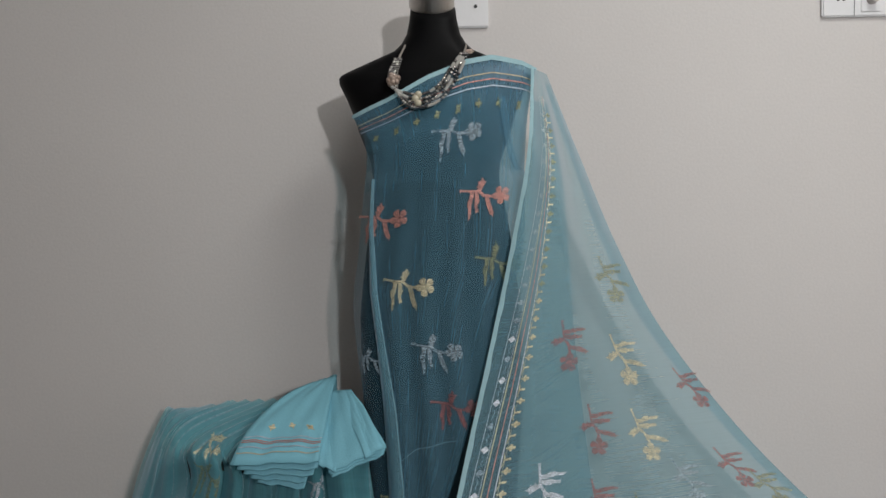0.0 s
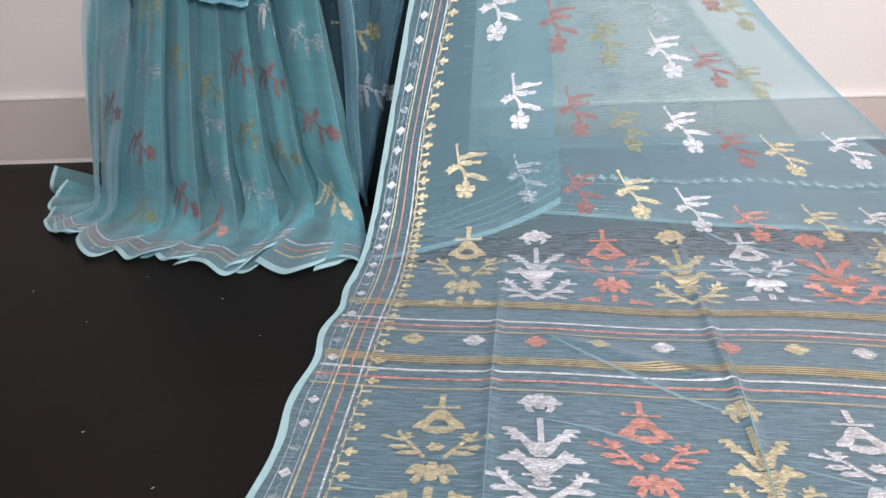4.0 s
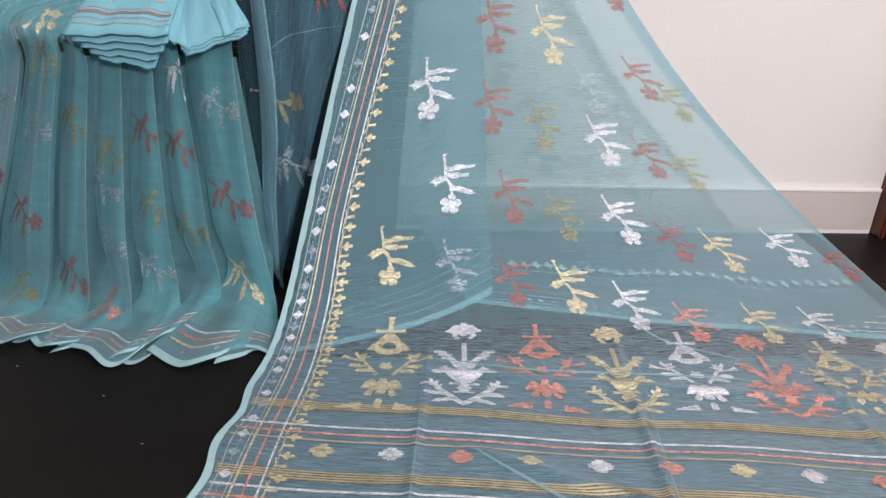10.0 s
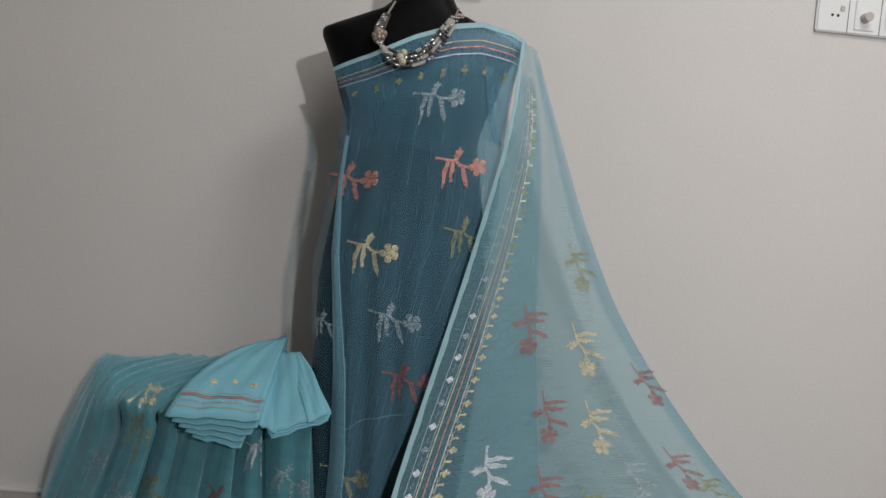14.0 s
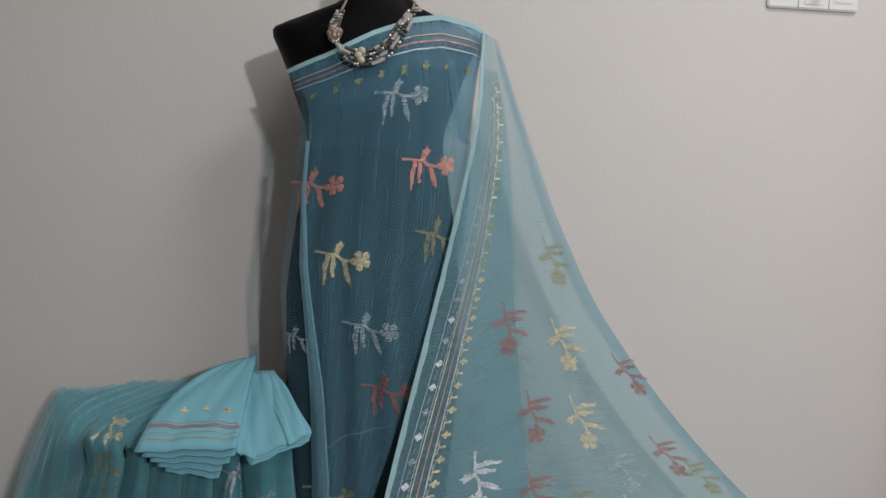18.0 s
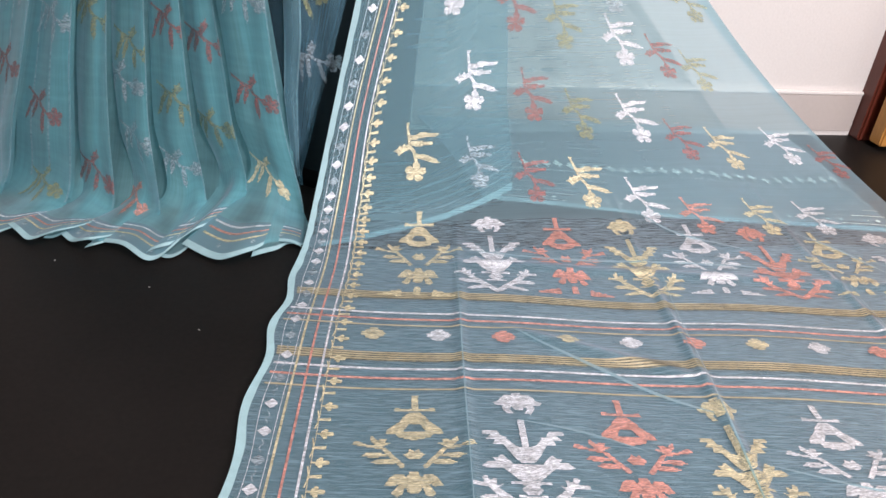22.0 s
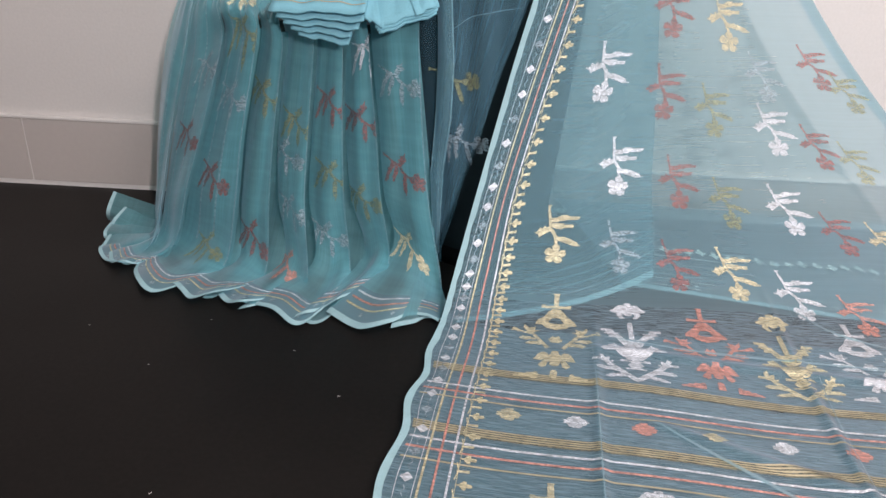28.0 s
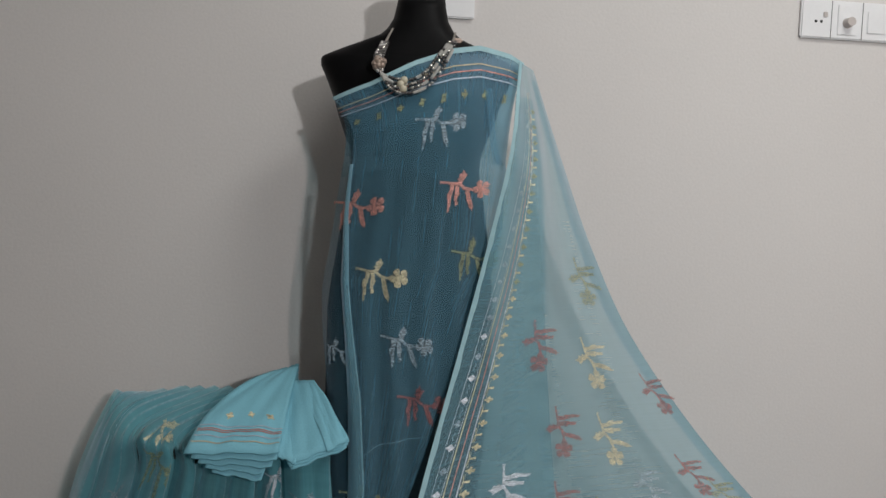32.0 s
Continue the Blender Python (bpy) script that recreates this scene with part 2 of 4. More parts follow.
def sheet(name, f, us, vs, material, parent, label="", cells=(1.0, 1.0), upright=False):
    """A cloth mesh from f(u, v) over a grid."""
    us, vs = np.asarray(us, float), np.asarray(vs, float)
    uu, vv = np.meshgrid(us, vs)
    co = f(uu.ravel(), vv.ravel())
    n = len(us)
    faces = [(j * n + i, j * n + i + 1, (j + 1) * n + i + 1, (j + 1) * n + i) for j in range(len(vs) - 1) for i in range(n - 1)]
    me = bpy.data.meshes.new(name)
    me.from_pydata(co.tolist(), [], faces)
    uvl = me.uv_layers.new(name="cloth")
    idx = np.empty(len(me.loops), int)
    me.loops.foreach_get("vertex_index", idx)
    uv = np.stack([uu.ravel()[idx] * cells[0], vv.ravel()[idx] * cells[1]], 1)
    uvl.data.foreach_set("uv", (uv[:, ::-1] if upright else uv).ravel())
    me.polygons.foreach_set("use_smooth", [True] * len(me.polygons))
    return link(name, me, material, parent, label)


def lifted(f, u, v, off):
    """Points of the cloth, moved off it along its normal (towards the room)."""
    h = 1e-3
    p = f(u, v)
    pu, pv = f(u + h, v) - f(u - h, v), f(u, v + h) - f(u, v - h)
    nrm = np.cross(pu, pv)
    nrm /= np.linalg.norm(nrm, axis=1, keepdims=True) + 1e-12
    flip = np.where(nrm @ np.array([0.1, -1.0, 0.9]) < 0, -1.0, 1.0)[:, None]
    return p + nrm * flip * np.broadcast_to(off, (len(p),))[:, None]


def band(name, f, u0, u1, v0, v1, nu, nv, material, parent, off=0.0012, label=""):
    us, vs = np.linspace(u0, u1, nu + 1), np.linspace(v0, v1, nv + 1)
    return sheet(name, lambda a, b: lifted(f, a, b, off), us, vs, material, parent, label)


def weave(polys, size, tall, flip, pitch, seed):
    """A motif as rows of weft floats: for each row, the runs of thread inside the shapes, with uneven ends. In millimetres."""
    rnd = random.Random(seed)
    shapes = [np.array(p, float) * (size * flip, size * tall) for p in polys]
    low, high = min(p[:, 1].min() for p in shapes), max(p[:, 1].max() for p in shapes)
    rows = []
    for k in range(int((high - low) / pitch) + 1):
        y = low + (k + 0.5) * pitch
        runs = []
        for p in shapes:
            q = np.roll(p, -1, 0)
            cut = (p[:, 1] > y) != (q[:, 1] > y)
            xs = sorted(p[cut, 0] + (y - p[cut, 1]) / (q[cut, 1] - p[cut, 1]) * (q[cut, 0] - p[cut, 0]))
            runs += list(zip(xs[::2], xs[1::2]))
        runs.sort()
        done = []
        for x0, x1 in runs:
            if done and x0 < done[-1][1] + 0.3:
                done[-1][1] = max(done[-1][1], x1)
            else:
                done.append([x0, x1])
        for x0, x1 in done:
            x0, x1 = x0 - rnd.uniform(-0.3, 0.8), x1 + rnd.uniform(-0.3, 0.8)
            if x1 - x0 > 0.6:
                rows.append((x0, x1, y))
    return rows


def stitched(name, f, u, v, polys, material, parent, turn=0.0, size=1.0, off=0.0015, flip=1.0, metric=None, tall=1.0, pitch=2.0):
    """A woven motif: rows of metal thread laid on the cloth f at (u, v)."""
    h = 2e-3
    a = np.array([u, u + h, u - h, u, u]), np.array([v, v, v, v + h, v - h])
    p = f(*a)
    ku = np.linalg.norm(p[1] - p[2]) / (2 * h)
    kv = np.linalg.norm(p[3] - p[4]) / (2 * h)
    if metric:
        ku, kv = metric
    c, s = math.cos(radians(turn)), math.sin(radians(turn))
    pts, faces = [], []
    for x0, x1, y in weave(polys, size, tall, flip, pitch, round(u * 7919 + v * 104729)) if pitch else ():
        n = max(1, round((x1 - x0) / 9))
        base = len(pts)
        for i in range(n + 1):
            x = x0 + (x1 - x0) * i / n
            pts += [(x, y - pitch * 0.40), (x, y + pitch * 0.40)]
        faces += [(base + 2 * i, base + 2 * i + 2, base + 2 * i + 3, base + 2 * i + 1) for i in range(n)]
    if not pitch:
        for poly in polys:
            faces.append(tuple(range(len(pts), len(pts) + len(poly))))
            pts += [(x * size * flip, y * size * tall) for x, y in poly]
    q = np.array(pts) * 0.001
    x, y = q[:, 0] * c - q[:, 1] * s, q[:, 0] * s + q[:, 1] * c
    me = bpy.data.meshes.new(name)
    me.from_pydata(lifted(f, u + x / ku, v - y / kv, off).tolist(), [], faces)
    return link(name, me, material, parent)


# ---- embroidery shapes, in millimetres ----
def petal(cx, cy, ang, length, width):
    c, s = math.cos(radians(ang)), math.sin(radians(ang))
    shape = ((0, -0.18), (0.45, -0.5), (0.9, -0.42), (1.0, 0.0), (0.9, 0.42), (0.45, 0.5), (0, 0.18))
    return [(cx + length * a * c - width * b * s, cy + length * a * s + width * b * c) for a, b in shape]


def stroke(x0, y0, x1, y1, w0, w1):
    dx, dy = x1 - x0, y1 - y0
    k = math.hypot(dx, dy)
    nx, ny = -dy / k, dx / k
    return [(x0 + nx * w0 / 2, y0 + ny * w0 / 2), (x0 - nx * w0 / 2, y0 - ny * w0 / 2), (x1 - nx * w1 / 2, y1 - ny * w1 / 2), (x1 + nx * w1 / 2, y1 + ny * w1 / 2)]


def bud(cx, cy, r, w, start):
    """Five separate rounded petals round a small heart."""
    out = [[(cx - 3, cy - 3), (cx + 3, cy - 3), (cx + 3, cy + 3), (cx - 3, cy + 3)]]
    for k in range(5):
        a = radians(start + 72 * k)
        c, s = math.cos(a), math.sin(a)
        out.append([(cx + r * i * c - w * j * s, cy + r * i * s + w * j * c) for i, j in ((0.16, -0.16), (0.6, -0.5), (0.86, -0.42), (1.0, -0.1), (0.94, 0.1), (1.0, 0.3), (0.72, 0.5), (0.16, 0.16))])
    return out


# a bent stem with a forked leaf, a single leaf, a curled leaf on the other side and a flower at its foot
SPRIG = [[(-15, 44), (-9, 43), (-11, 40), (-7, 24), (-5, 9), (3, 0), (7, -20), (4, -23), (-1, -3), (-9, 7), (-11, 24)],
         [(-8, 25), (4, 25), (10, 28), (22, 27), (34, 26), (42, 26), (38, 22), (22, 21), (8, 19), (1, 17), (-6, 18)], [(-5, 16), (6, 15), (14, 15), (31, 13), (29, 8), (16, 9), (10, 6), (-4, 9)],
         [(-7, 12), (-13, 9), (-16, 13), (-18, 8), (-24, 10), (-26, 5), (-33, 2), (-26, 0), (-23, -5), (-17, -1), (-7, 4)],
         [(2, -4), (14, -5), (24, -8), (36, -13), (37, -16), (43, -19), (34, -20), (22, -16), (12, -13), (5, -11)]] + bud(3, -34, 16.5, 12.5, 82)
DOT = [[(-w - j, y), (w + 2 - j, y), (w + 2 - j, y + 3.1), (-w - j, y + 3.1)] for w, y, j in zip((5, 9, 13, 17, 18, 17, 13, 10, 5), (-14 + 3.1 * k for k in range(9)), (0, 2, 0, 2, 0, 2, 0, 2, 1))]
CLOVER = [petal(1, 0, 0, 10, 6), petal(1, 0, 80, 7, 5), petal(1, 0, -80, 7, 5), petal(1, 0, 130, 5, 4), petal(1, 0, -130, 5, 4), stroke(-8, 0, 2, 0, 2.0, 3.0)]


def both(polys):
    return polys + [[(-x, y) for x, y in p][::-1] for p in polys]


def tree_arch():
    """Arch-headed plant: finial and bar, a hollow arch, two leafy sprays, a diamond, a flower and a stepped foot."""
    return both([[(0, 62), (4, 62), (4, 88), (6, 91), (0, 91)], [(0, 61), (14, 62), (26, 61), (25, 68), (12, 66), (0, 67)],
                 [(0, 60), (7, 59), (14, 52), (18, 45), (22, 41), (28, 36), (33, 31), (35, 24), (22, 24), (19, 19), (9, 16), (0, 14), (0, 28), (14, 29), (8, 39), (0, 41)],
                 [(9, -28), (15, -30), (42, 4), (34, 2)], [(25, 11), (35, 10), (33, 17), (45, 14), (52, 21), (53, 14), (42, 1)], [(38, 4), (55, 6), (70, 13), (74, 6), (56, 3), (38, -1)],
                 [(32, -9), (44, -5), (54, -5), (61, -11), (51, -14), (32, -12)], [(21, -19), (29, -15), (41, -16), (50, -21), (43, -24), (23, -23)],
                 [(0, -4), (5, 0), (7, -5), (12, -9), (6, -16), (0, -16)],
                 [(0, -36), (5, -36), (6, -42), (10, -45), (12, -40), (20, -39), (26, -44), (30, -52), (33, -58), (24, -59), (16, -55), (20, -62), (25, -70), (18, -75), (13, -71), (11, -63), (8, -59), (7, -68), (0, -71)],
                 [(0, -99), (5, -99), (5, -82), (3, -80), (0, -80)], [(24, -102), (24, -88), (28, -86), (32, -90), (38, -89), (42, -93), (48, -93), (52, -97), (60, -98), (60, -102)]])


def tree_spray():
    """Tall plant: flower, stem, two pairs of toothed wings, bars and a pot, and two rising sprays."""
    return both([[(0, 112), (5, 112), (6, 107), (15, 108), (21, 103), (24, 98), (31, 95), (29, 91), (19, 90), (21, 84), (14, 75), (7, 76), (12, 84), (8, 88), (5, 83), (0, 82)],
                 [(0, 18), (4, 18), (4, 66), (0, 66)],
                 [(0, 23), (5, 22), (12, 24), (23, 36), (18, 39), (28, 39), (32, 48), (49, 48), (50, 43), (40, 41), (46, 35), (35, 34), (38, 27), (26, 26), (13, 4), (7, -2), (0, -2)],
                 [(0, -3), (18, -4), (22, 2), (30, 11), (34, 7), (41, 6), (38, 1), (46, 1), (54, -7), (48, -10), (30, -10), (10, -30), (0, -30)],
                 [(0, -30), (10, -31), (22, -29), (23, -34), (10, -35), (0, -35)], [(0, -34), (6, -35), (12, -42), (6, -50), (0, -50)], [(0, -51), (8, -51), (16, -50), (16, -54), (8, -55), (0, -55)],
                 [(0, -84), (7, -81), (45, -45), (38, -40), (0, -75)], [(32, -34), (41, -37), (39, -26), (48, -28), (50, -21), (56, -24), (53, -33), (43, -46)], [(41, -31), (66, -31), (67, -37), (41, -38)],
                 [(26, -55), (40, -51), (53, -50), (62, -56), (56, -60), (40, -60), (20, -61)], [(9, -73), (18, -67), (28, -67), (40, -70), (49, -76), (40, -78), (30, -75)]])


# ---- room ----
WALL_Y = 1.70


def slab(name, x0, y0, z0, x1, y1, z1, material, label, category):
    ob = part(name, box(bmesh.new(), x0, y0, z0, x1, y1, z1), material)
    return tagged(ob, label, category, kind="structure")


slab("floor", -2.6, -3.4, -0.1, 2.6, 2.0, 0.0, FLOOR, "dark brown-black matt floor of the room", "floor")
slab("ceiling", -2.6, -3.4, 2.7, 2.6, 2.0, 2.8, CEIL, "plain white painted ceiling", "ceiling")
slab("wall_north", -2.6, WALL_Y, 0.0, 1.33, WALL_Y + 0.15, 2.7, WALL, "plain off-white painted wall behind the display", "wall")
slab("wall_south", -2.6, -3.4, 0.0, 2.6, -3.25, 2.7, WALL, "plain off-white painted wall", "wall")
slab("wall_west", -2.6, -3.25, 0.0, -2.45, WALL_Y, 2.7, WALL, "plain off-white painted wall", "wall")
slab("wall_east", 2.45, -3.25, 0.0, 2.6, WALL_Y, 2.7, WALL, "plain off-white painted wall", "wall")


def skirting(name, x0, x1, height, label):
    base = tagged(new(name), label, "skirting", kind="structure")
    n = max(1, round((x1 - x0) / 0.6))
    w = (x1 - x0) / n
    for k in range(n):
        part("tile", box(bmesh.new(), x0 + k * w + 0.0015, WALL_Y - 0.011, 0.012, x0 + (k + 1) * w - 0.0015, WALL_Y, height - 0.008, 0.0015), SKIRT, base)
    part("top_edge", box(bmesh.new(), x0, WALL_Y - 0.013, height - 0.008, x1, WALL_Y, height, 0.002), GROUT, base, "pale rounded top edge")
    part("joint", box(bmesh.new(), x0, WALL_Y - 0.008, 0.0, x1, WALL_Y - 0.0005, height - 0.009), GROUT, base, "pale cement joint behind the tiles")
    return base


skirting("baseboard", -2.44, -0.42, 0.172, "beige glazed tile skirting with a pale lower strip")
skirting("baseboard_low", -0.42, 1.285, 0.116, "low beige glazed tile skirting beside the door frame")

# door frame and open door
frame_ob = tagged(new("door_1"), "maroon painted door frame set in the wall", "door frame", kind="structure")
part("jamb", box(bmesh.new(), 1.287, WALL_Y - 0.045, 0.0, 1.345, WALL_Y + 0.12, 2.06, 0.004), MAROON, frame_ob)
part("jamb", box(bmesh.new(), 2.2, WALL_Y - 0.045, 0.0, 2.258, WALL_Y + 0.12, 2.06, 0.004), MAROON, frame_ob)
part("lintel", box(bmesh.new(), 1.287, WALL_Y - 0.045, 2.06, 2.258, WALL_Y + 0.12, 2.12, 0.004), MAROON, frame_ob)
slab("wall_above_door", 1.33, WALL_Y, 2.12, 2.6, WALL_Y + 0.15, 2.7, WALL, "plain off-white painted wall over the door", "wall")
slab("wall_beside_door", 2.258, WALL_Y, 0.0, 2.6, WALL_Y + 0.15, 2.12, WALL, "plain off-white painted wall beside the door", "wall")
slab("wall_beyond_door", 1.345, WALL_Y + 0.12, 0.0, 2.2, WALL_Y + 0.15, 2.06, MAROON, "dark closed panel beyond the door frame", "wall")

lint = bmesh.new()
rnd_lint = random.Random(11)
for x, y in ((-0.31, 1.04), (-0.52, 0.98), (-0.22, 0.93), (-0.66, 1.08), (-0.41, 0.72), (-0.47, 1.12), (-0.28, 0.62), (-0.60, 0.66), (-0.36, 0.50), (-0.85, 1.02), (-0.72, 0.80), (-0.95, 1.22)):
    a, r = rnd_lint.uniform(0, 6.3), rnd_lint.uniform(0.0008, 0.0022)
    cylinder(lint, (x - r * math.cos(a), y - r * math.sin(a), 0.0008), (x + r * math.cos(a), y + r * math.sin(a), 0.0008), 0.0005, 0.0004, 5)
tagged(part("floor_lint", lint, GROUT), "pale specks of thread and lint on the dark floor", "lint", kind="stuff")

# ---- mannequin ----
RINGS = ((0.60, 0.140, 0.070), (0.75, 0.140, 0.076), (0.88, 0.138, 0.084), (1.00, 0.127, 0.092), (1.03, 0.130, 0.096), (1.09, 0.152, 0.099), (1.12, 0.161, 0.094), (1.16, 0.177, 0.084),
         (1.188, 0.190, 0.072), (1.199, 0.191, 0.066), (1.205, 0.187, 0.062), (1.215, 0.166, 0.058), (1.235, 0.118, 0.054), (1.250, 0.081, 0.053), (1.266, 0.065, 0.052), (1.287, 0.0535, 0.051), (1.315, 0.0475, 0.047), (1.336, 0.0450, 0.045))


def body_ring(z):
    """Half width, half depth and middle of the torso at a height."""
    zs = [r[0] for r in RINGS]
    return np.interp(z, zs, [r[1] for r in RINGS]), np.interp(z, zs, [r[2] for r in RINGS]), 1.494


def torso():
    bm = bmesh.new()
    rows = []
    z0, z1 = RINGS[0][0], RINGS[-1][0]
    heights = sorted({round(z0 + (z1 - z0) * k / 40, 4) for k in range(41)} | {r[0] for r in RINGS} | {1.202, 1.21, 1.225, 1.258, 1.276})
    for z in heights:
        rx, ry, cy = body_ring(z)
        row = []
        for j in range(48):
            a = 2 * math.pi * j / 48
            c, s = math.cos(a), math.sin(a)
            e = 0.8
            y = ry * math.copysign(abs(s) ** e, s)
            nod = 0.55 * max(0.0, (z - 1.25) / 0.086)
            row.append(bm.verts.new((-0.012 + rx * math.copysign(abs(c) ** e, c), cy + y, z + nod * y)))
        rows.append(row)
    for r0, r1 in zip(rows, rows[1:]):
        for j in range(48):
            bm.faces.new((r0[j], r0[(j + 1) % 48], r1[(j + 1) % 48], r1[j]))
    bm.faces.new(rows[-1])
    bm.faces.new(rows[0][::-1])
    cylinder(bm, (-0.01, 1.494, 0.01), (-0.01, 1.494, 0.62), 0.016, 0.016)
    cylinder(bm, (-0.01, 1.494, 0.0), (-0.01, 1.494, 0.02), 0.13, 0.12, 32)
    return bm


mannequin = part("mannequin", torso(), BLACK, smooth=True)
tagged(mannequin, "black headless dress form draped in a teal sari", "mannequin")
cap = new("neck_cap")
bm = cylinder(bmesh.new(), (-0.014, 1.500, 1.340), (-0.014, 1.482, 1.3715), 0.0460, 0.0448, 40)
bmesh.ops.bevel(bm, geom=[e for e in bm.edges if len(e.link_faces) == 2 and any(len(fc.verts) > 8 for fc in e.link_faces)], offset=0.004, segments=3, affect="EDGES")
part("ring", bm, STEEL, cap, smooth=False)
tagged(cap, "brushed steel cap on the neck of the dress form", "neck cap")


def underskirt(u, v):
    a = np.pi * 2 * u
    rx, ry = np.interp(v, (0.0, 0.1, 0.25, 0.5, 0.75, 1.0), (0.130, 0.146, 0.165, 0.162, 0.142, 0.126)), 0.082 + 0.006 * v
    wob = 1 + 0.02 * v * np.sin(9 * a)
    return np.stack([-0.008 + rx * wob * np.cos(a), 1.494 + ry * wob * np.sin(a), 0.97 - 0.965 * v], 1)


BLACKCLOTH = mat("black_cotton", (0.016, 0.022, 0.025), 0.85, vary=0.12, scale=10, fine=120, bump=0.02, spec=0.1)
petticoat = sheet("petticoat", underskirt, np.linspace(0, 1, 65), np.linspace(0, 1, 20), BLACKCLOTH, None)
tagged(petticoat, "long black underskirt on the dress form, under sheer silk", "underskirt")

# ---- the sari, a sheer sheet with border bands and woven motifs ----
sari = tagged(new("sari"), "sheer teal silk sari with metallic motifs draped over a dress form", "sari")

FRONT_L = ((-0.172, 1.120), (-0.145, 1.040), (-0.163, 0.870), (-0.180, 0.740), (-0.160, 0.55), (-0.145, 0.36), (-0.128, 0.16), (-0.118, 0.004))
FRONT_R = ((0.190, 1.212), (0.168, 1.060), (0.160, 0.900), (0.165, 0.740), (0.17, 0.55), (0.17, 0.36), (0.165, 0.16), (0.16, 0.004))


def front(u, v):
    """The width of cloth that crosses the front of the body."""
    lx, rx = curve3(FRONT_L, v), curve3(FRONT_R, v)
    x = lx[:, 0] + (rx[:, 0] - lx[:, 0]) * u
    top = np.interp(x, (-0.18, -0.1, -0.02, 0.05, 0.1, 0.16, 0.2), (1.116, 1.148, 1.192, 1.222, 1.232, 1.222, 1.205))
    straight = lx[:, 1] + (rx[:, 1] - lx[:, 1]) * u
    k = np.clip(1 - v * 3, 0, 1) ** 1.2
    z = straight * (1 - k) + (top - v * 0.55) * k
    half = np.where(z > 1.0, np.interp(z, (1.0, 1.07, 1.13, 1.18, 1.24), (0.168, 0.176, 0.186, 0.2, 0.2)), 0.185)
    deep = np.interp(z, (0.0, 0.5, 0.9, 1.07, 1.13, 1.18, 1.21, 1.24), (0.125, 0.118, 0.106, 0.110, 0.102, 0.088, 0.070, 0.060))
    y = 1.494 - deep * np.sqrt(np.clip(1 - ((x + 0.008) / (half + 0.012)) ** 2, 0.02, 1)) ** 0.9
    y = y + 0.004 * np.sin(38 * u + 5 * v) * np.clip(v * 2 - 0.2, 0, 1)
    return np.stack([x, y, z], 1)


# the left edge of the front cloth, folded over into a strip that widens downwards: heights, outer and inner side
STRIP_Z = (0.012, 0.05, 0.19, 0.30, 0.402, 0.558, 0.668, 0.777, 0.885, 1.02)
STRIP_A = (-0.099, -0.111, -0.120, -0.115, -0.113, -0.120, -0.130, -0.142, -0.139, -0.126)
STRIP_B = (-0.095, -0.096, -0.093, -0.083, -0.083, -0.094, -0.111, -0.127, -0.132, -0.124)


def strip_side(v, table):
    """How far across the front cloth the folded strip's side lies."""
    lx, rx = curve3(FRONT_L, v), curve3(FRONT_R, v)
    return np.clip((np.interp(lx[:, 1], STRIP_Z, table) - lx[:, 0]) / (rx[:, 0] - lx[:, 0]), 0, 1)


def draped(u, v):
    """The front cloth between its turned left edge and the free edge under the pallu."""
    lo = np.where(v > 0.2, strip_side(v, STRIP_A), np.clip(v / 0.2, 0, 1) * strip_side(np.maximum(v, 0.2), STRIP_A))
    hi = np.interp(v, (0.30, 0.36, 0.425, 0.53, 0.606, 0.687, 0.783, 0.856, 0.973), (1.0, 0.96, 0.850, 0.700, 0.595, 0.480, 0.345, 0.230, 0.095))
    return front(lo + (hi - lo) * u, v)


def side_drape(u, v):
    """The cloth that wraps on round the side, behind the folded strip."""
    p = front(strip_side(v, STRIP_B) * u, v)
    p[:, 1] += 0.006
    return p


def turned_fold(u, v):
    """The left edge folded over, a strip of doubled cloth."""
    a, b = strip_side(v, STRIP_A), strip_side(v, STRIP_B)
    return lifted(front, a + (b - a) * u, v, 0.004 + 0.007 * np.sin(np.pi * np.clip(u, 0, 1)))


sheet("side_drape", side_drape, np.linspace(0, 1, 14), np.linspace(0.12, 0.98, 90), VEIL, sari, "single thickness of silk round the side", cells=(0.05, 0.6), upright=True)
sheet("front_drape", draped, np.linspace(0, 1, 61), np.linspace(0, 1, 120), DRAPE, sari, cells=(0.16, 0.6), upright=True)
sheet("front_fold", turned_fold, np.linspace(0, 1, 12), np.linspace(0.2, 0.98, 90), SHEER, sari, "doubled fold along the edge of the front drape", cells=(0.03, 0.6), upright=True)
sheet("front_fold", lambda u, v: turned_fold(u, v) + np.array([0, 0.003, 0]), np.linspace(0, 1, 8), np.linspace(0.2, 0.98, 60), SHEER, sari, cells=(0.03, 0.6), upright=True)
sheet("front_fold", lambda u, v: turned_fold(0.1 + 0.85 * u, v) + np.array([0, 0.006, 0]), np.linspace(0, 1, 8), np.linspace(0.3, 0.97, 60), SHEER, sari, cells=(0.03, 0.6), upright=True)
# the highlight along both sides of the fold, painted as narrow pale strips
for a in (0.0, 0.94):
    sheet("fold_shine", lambda u, v: turned_fold(a + 0.06 * u, v) + np.array([0, -0.001, 0]), np.linspace(0, 1, 3), np.linspace(0.2, 0.98, 70), SHINE_BORDER, sari, cells=(0.01, 1.0))
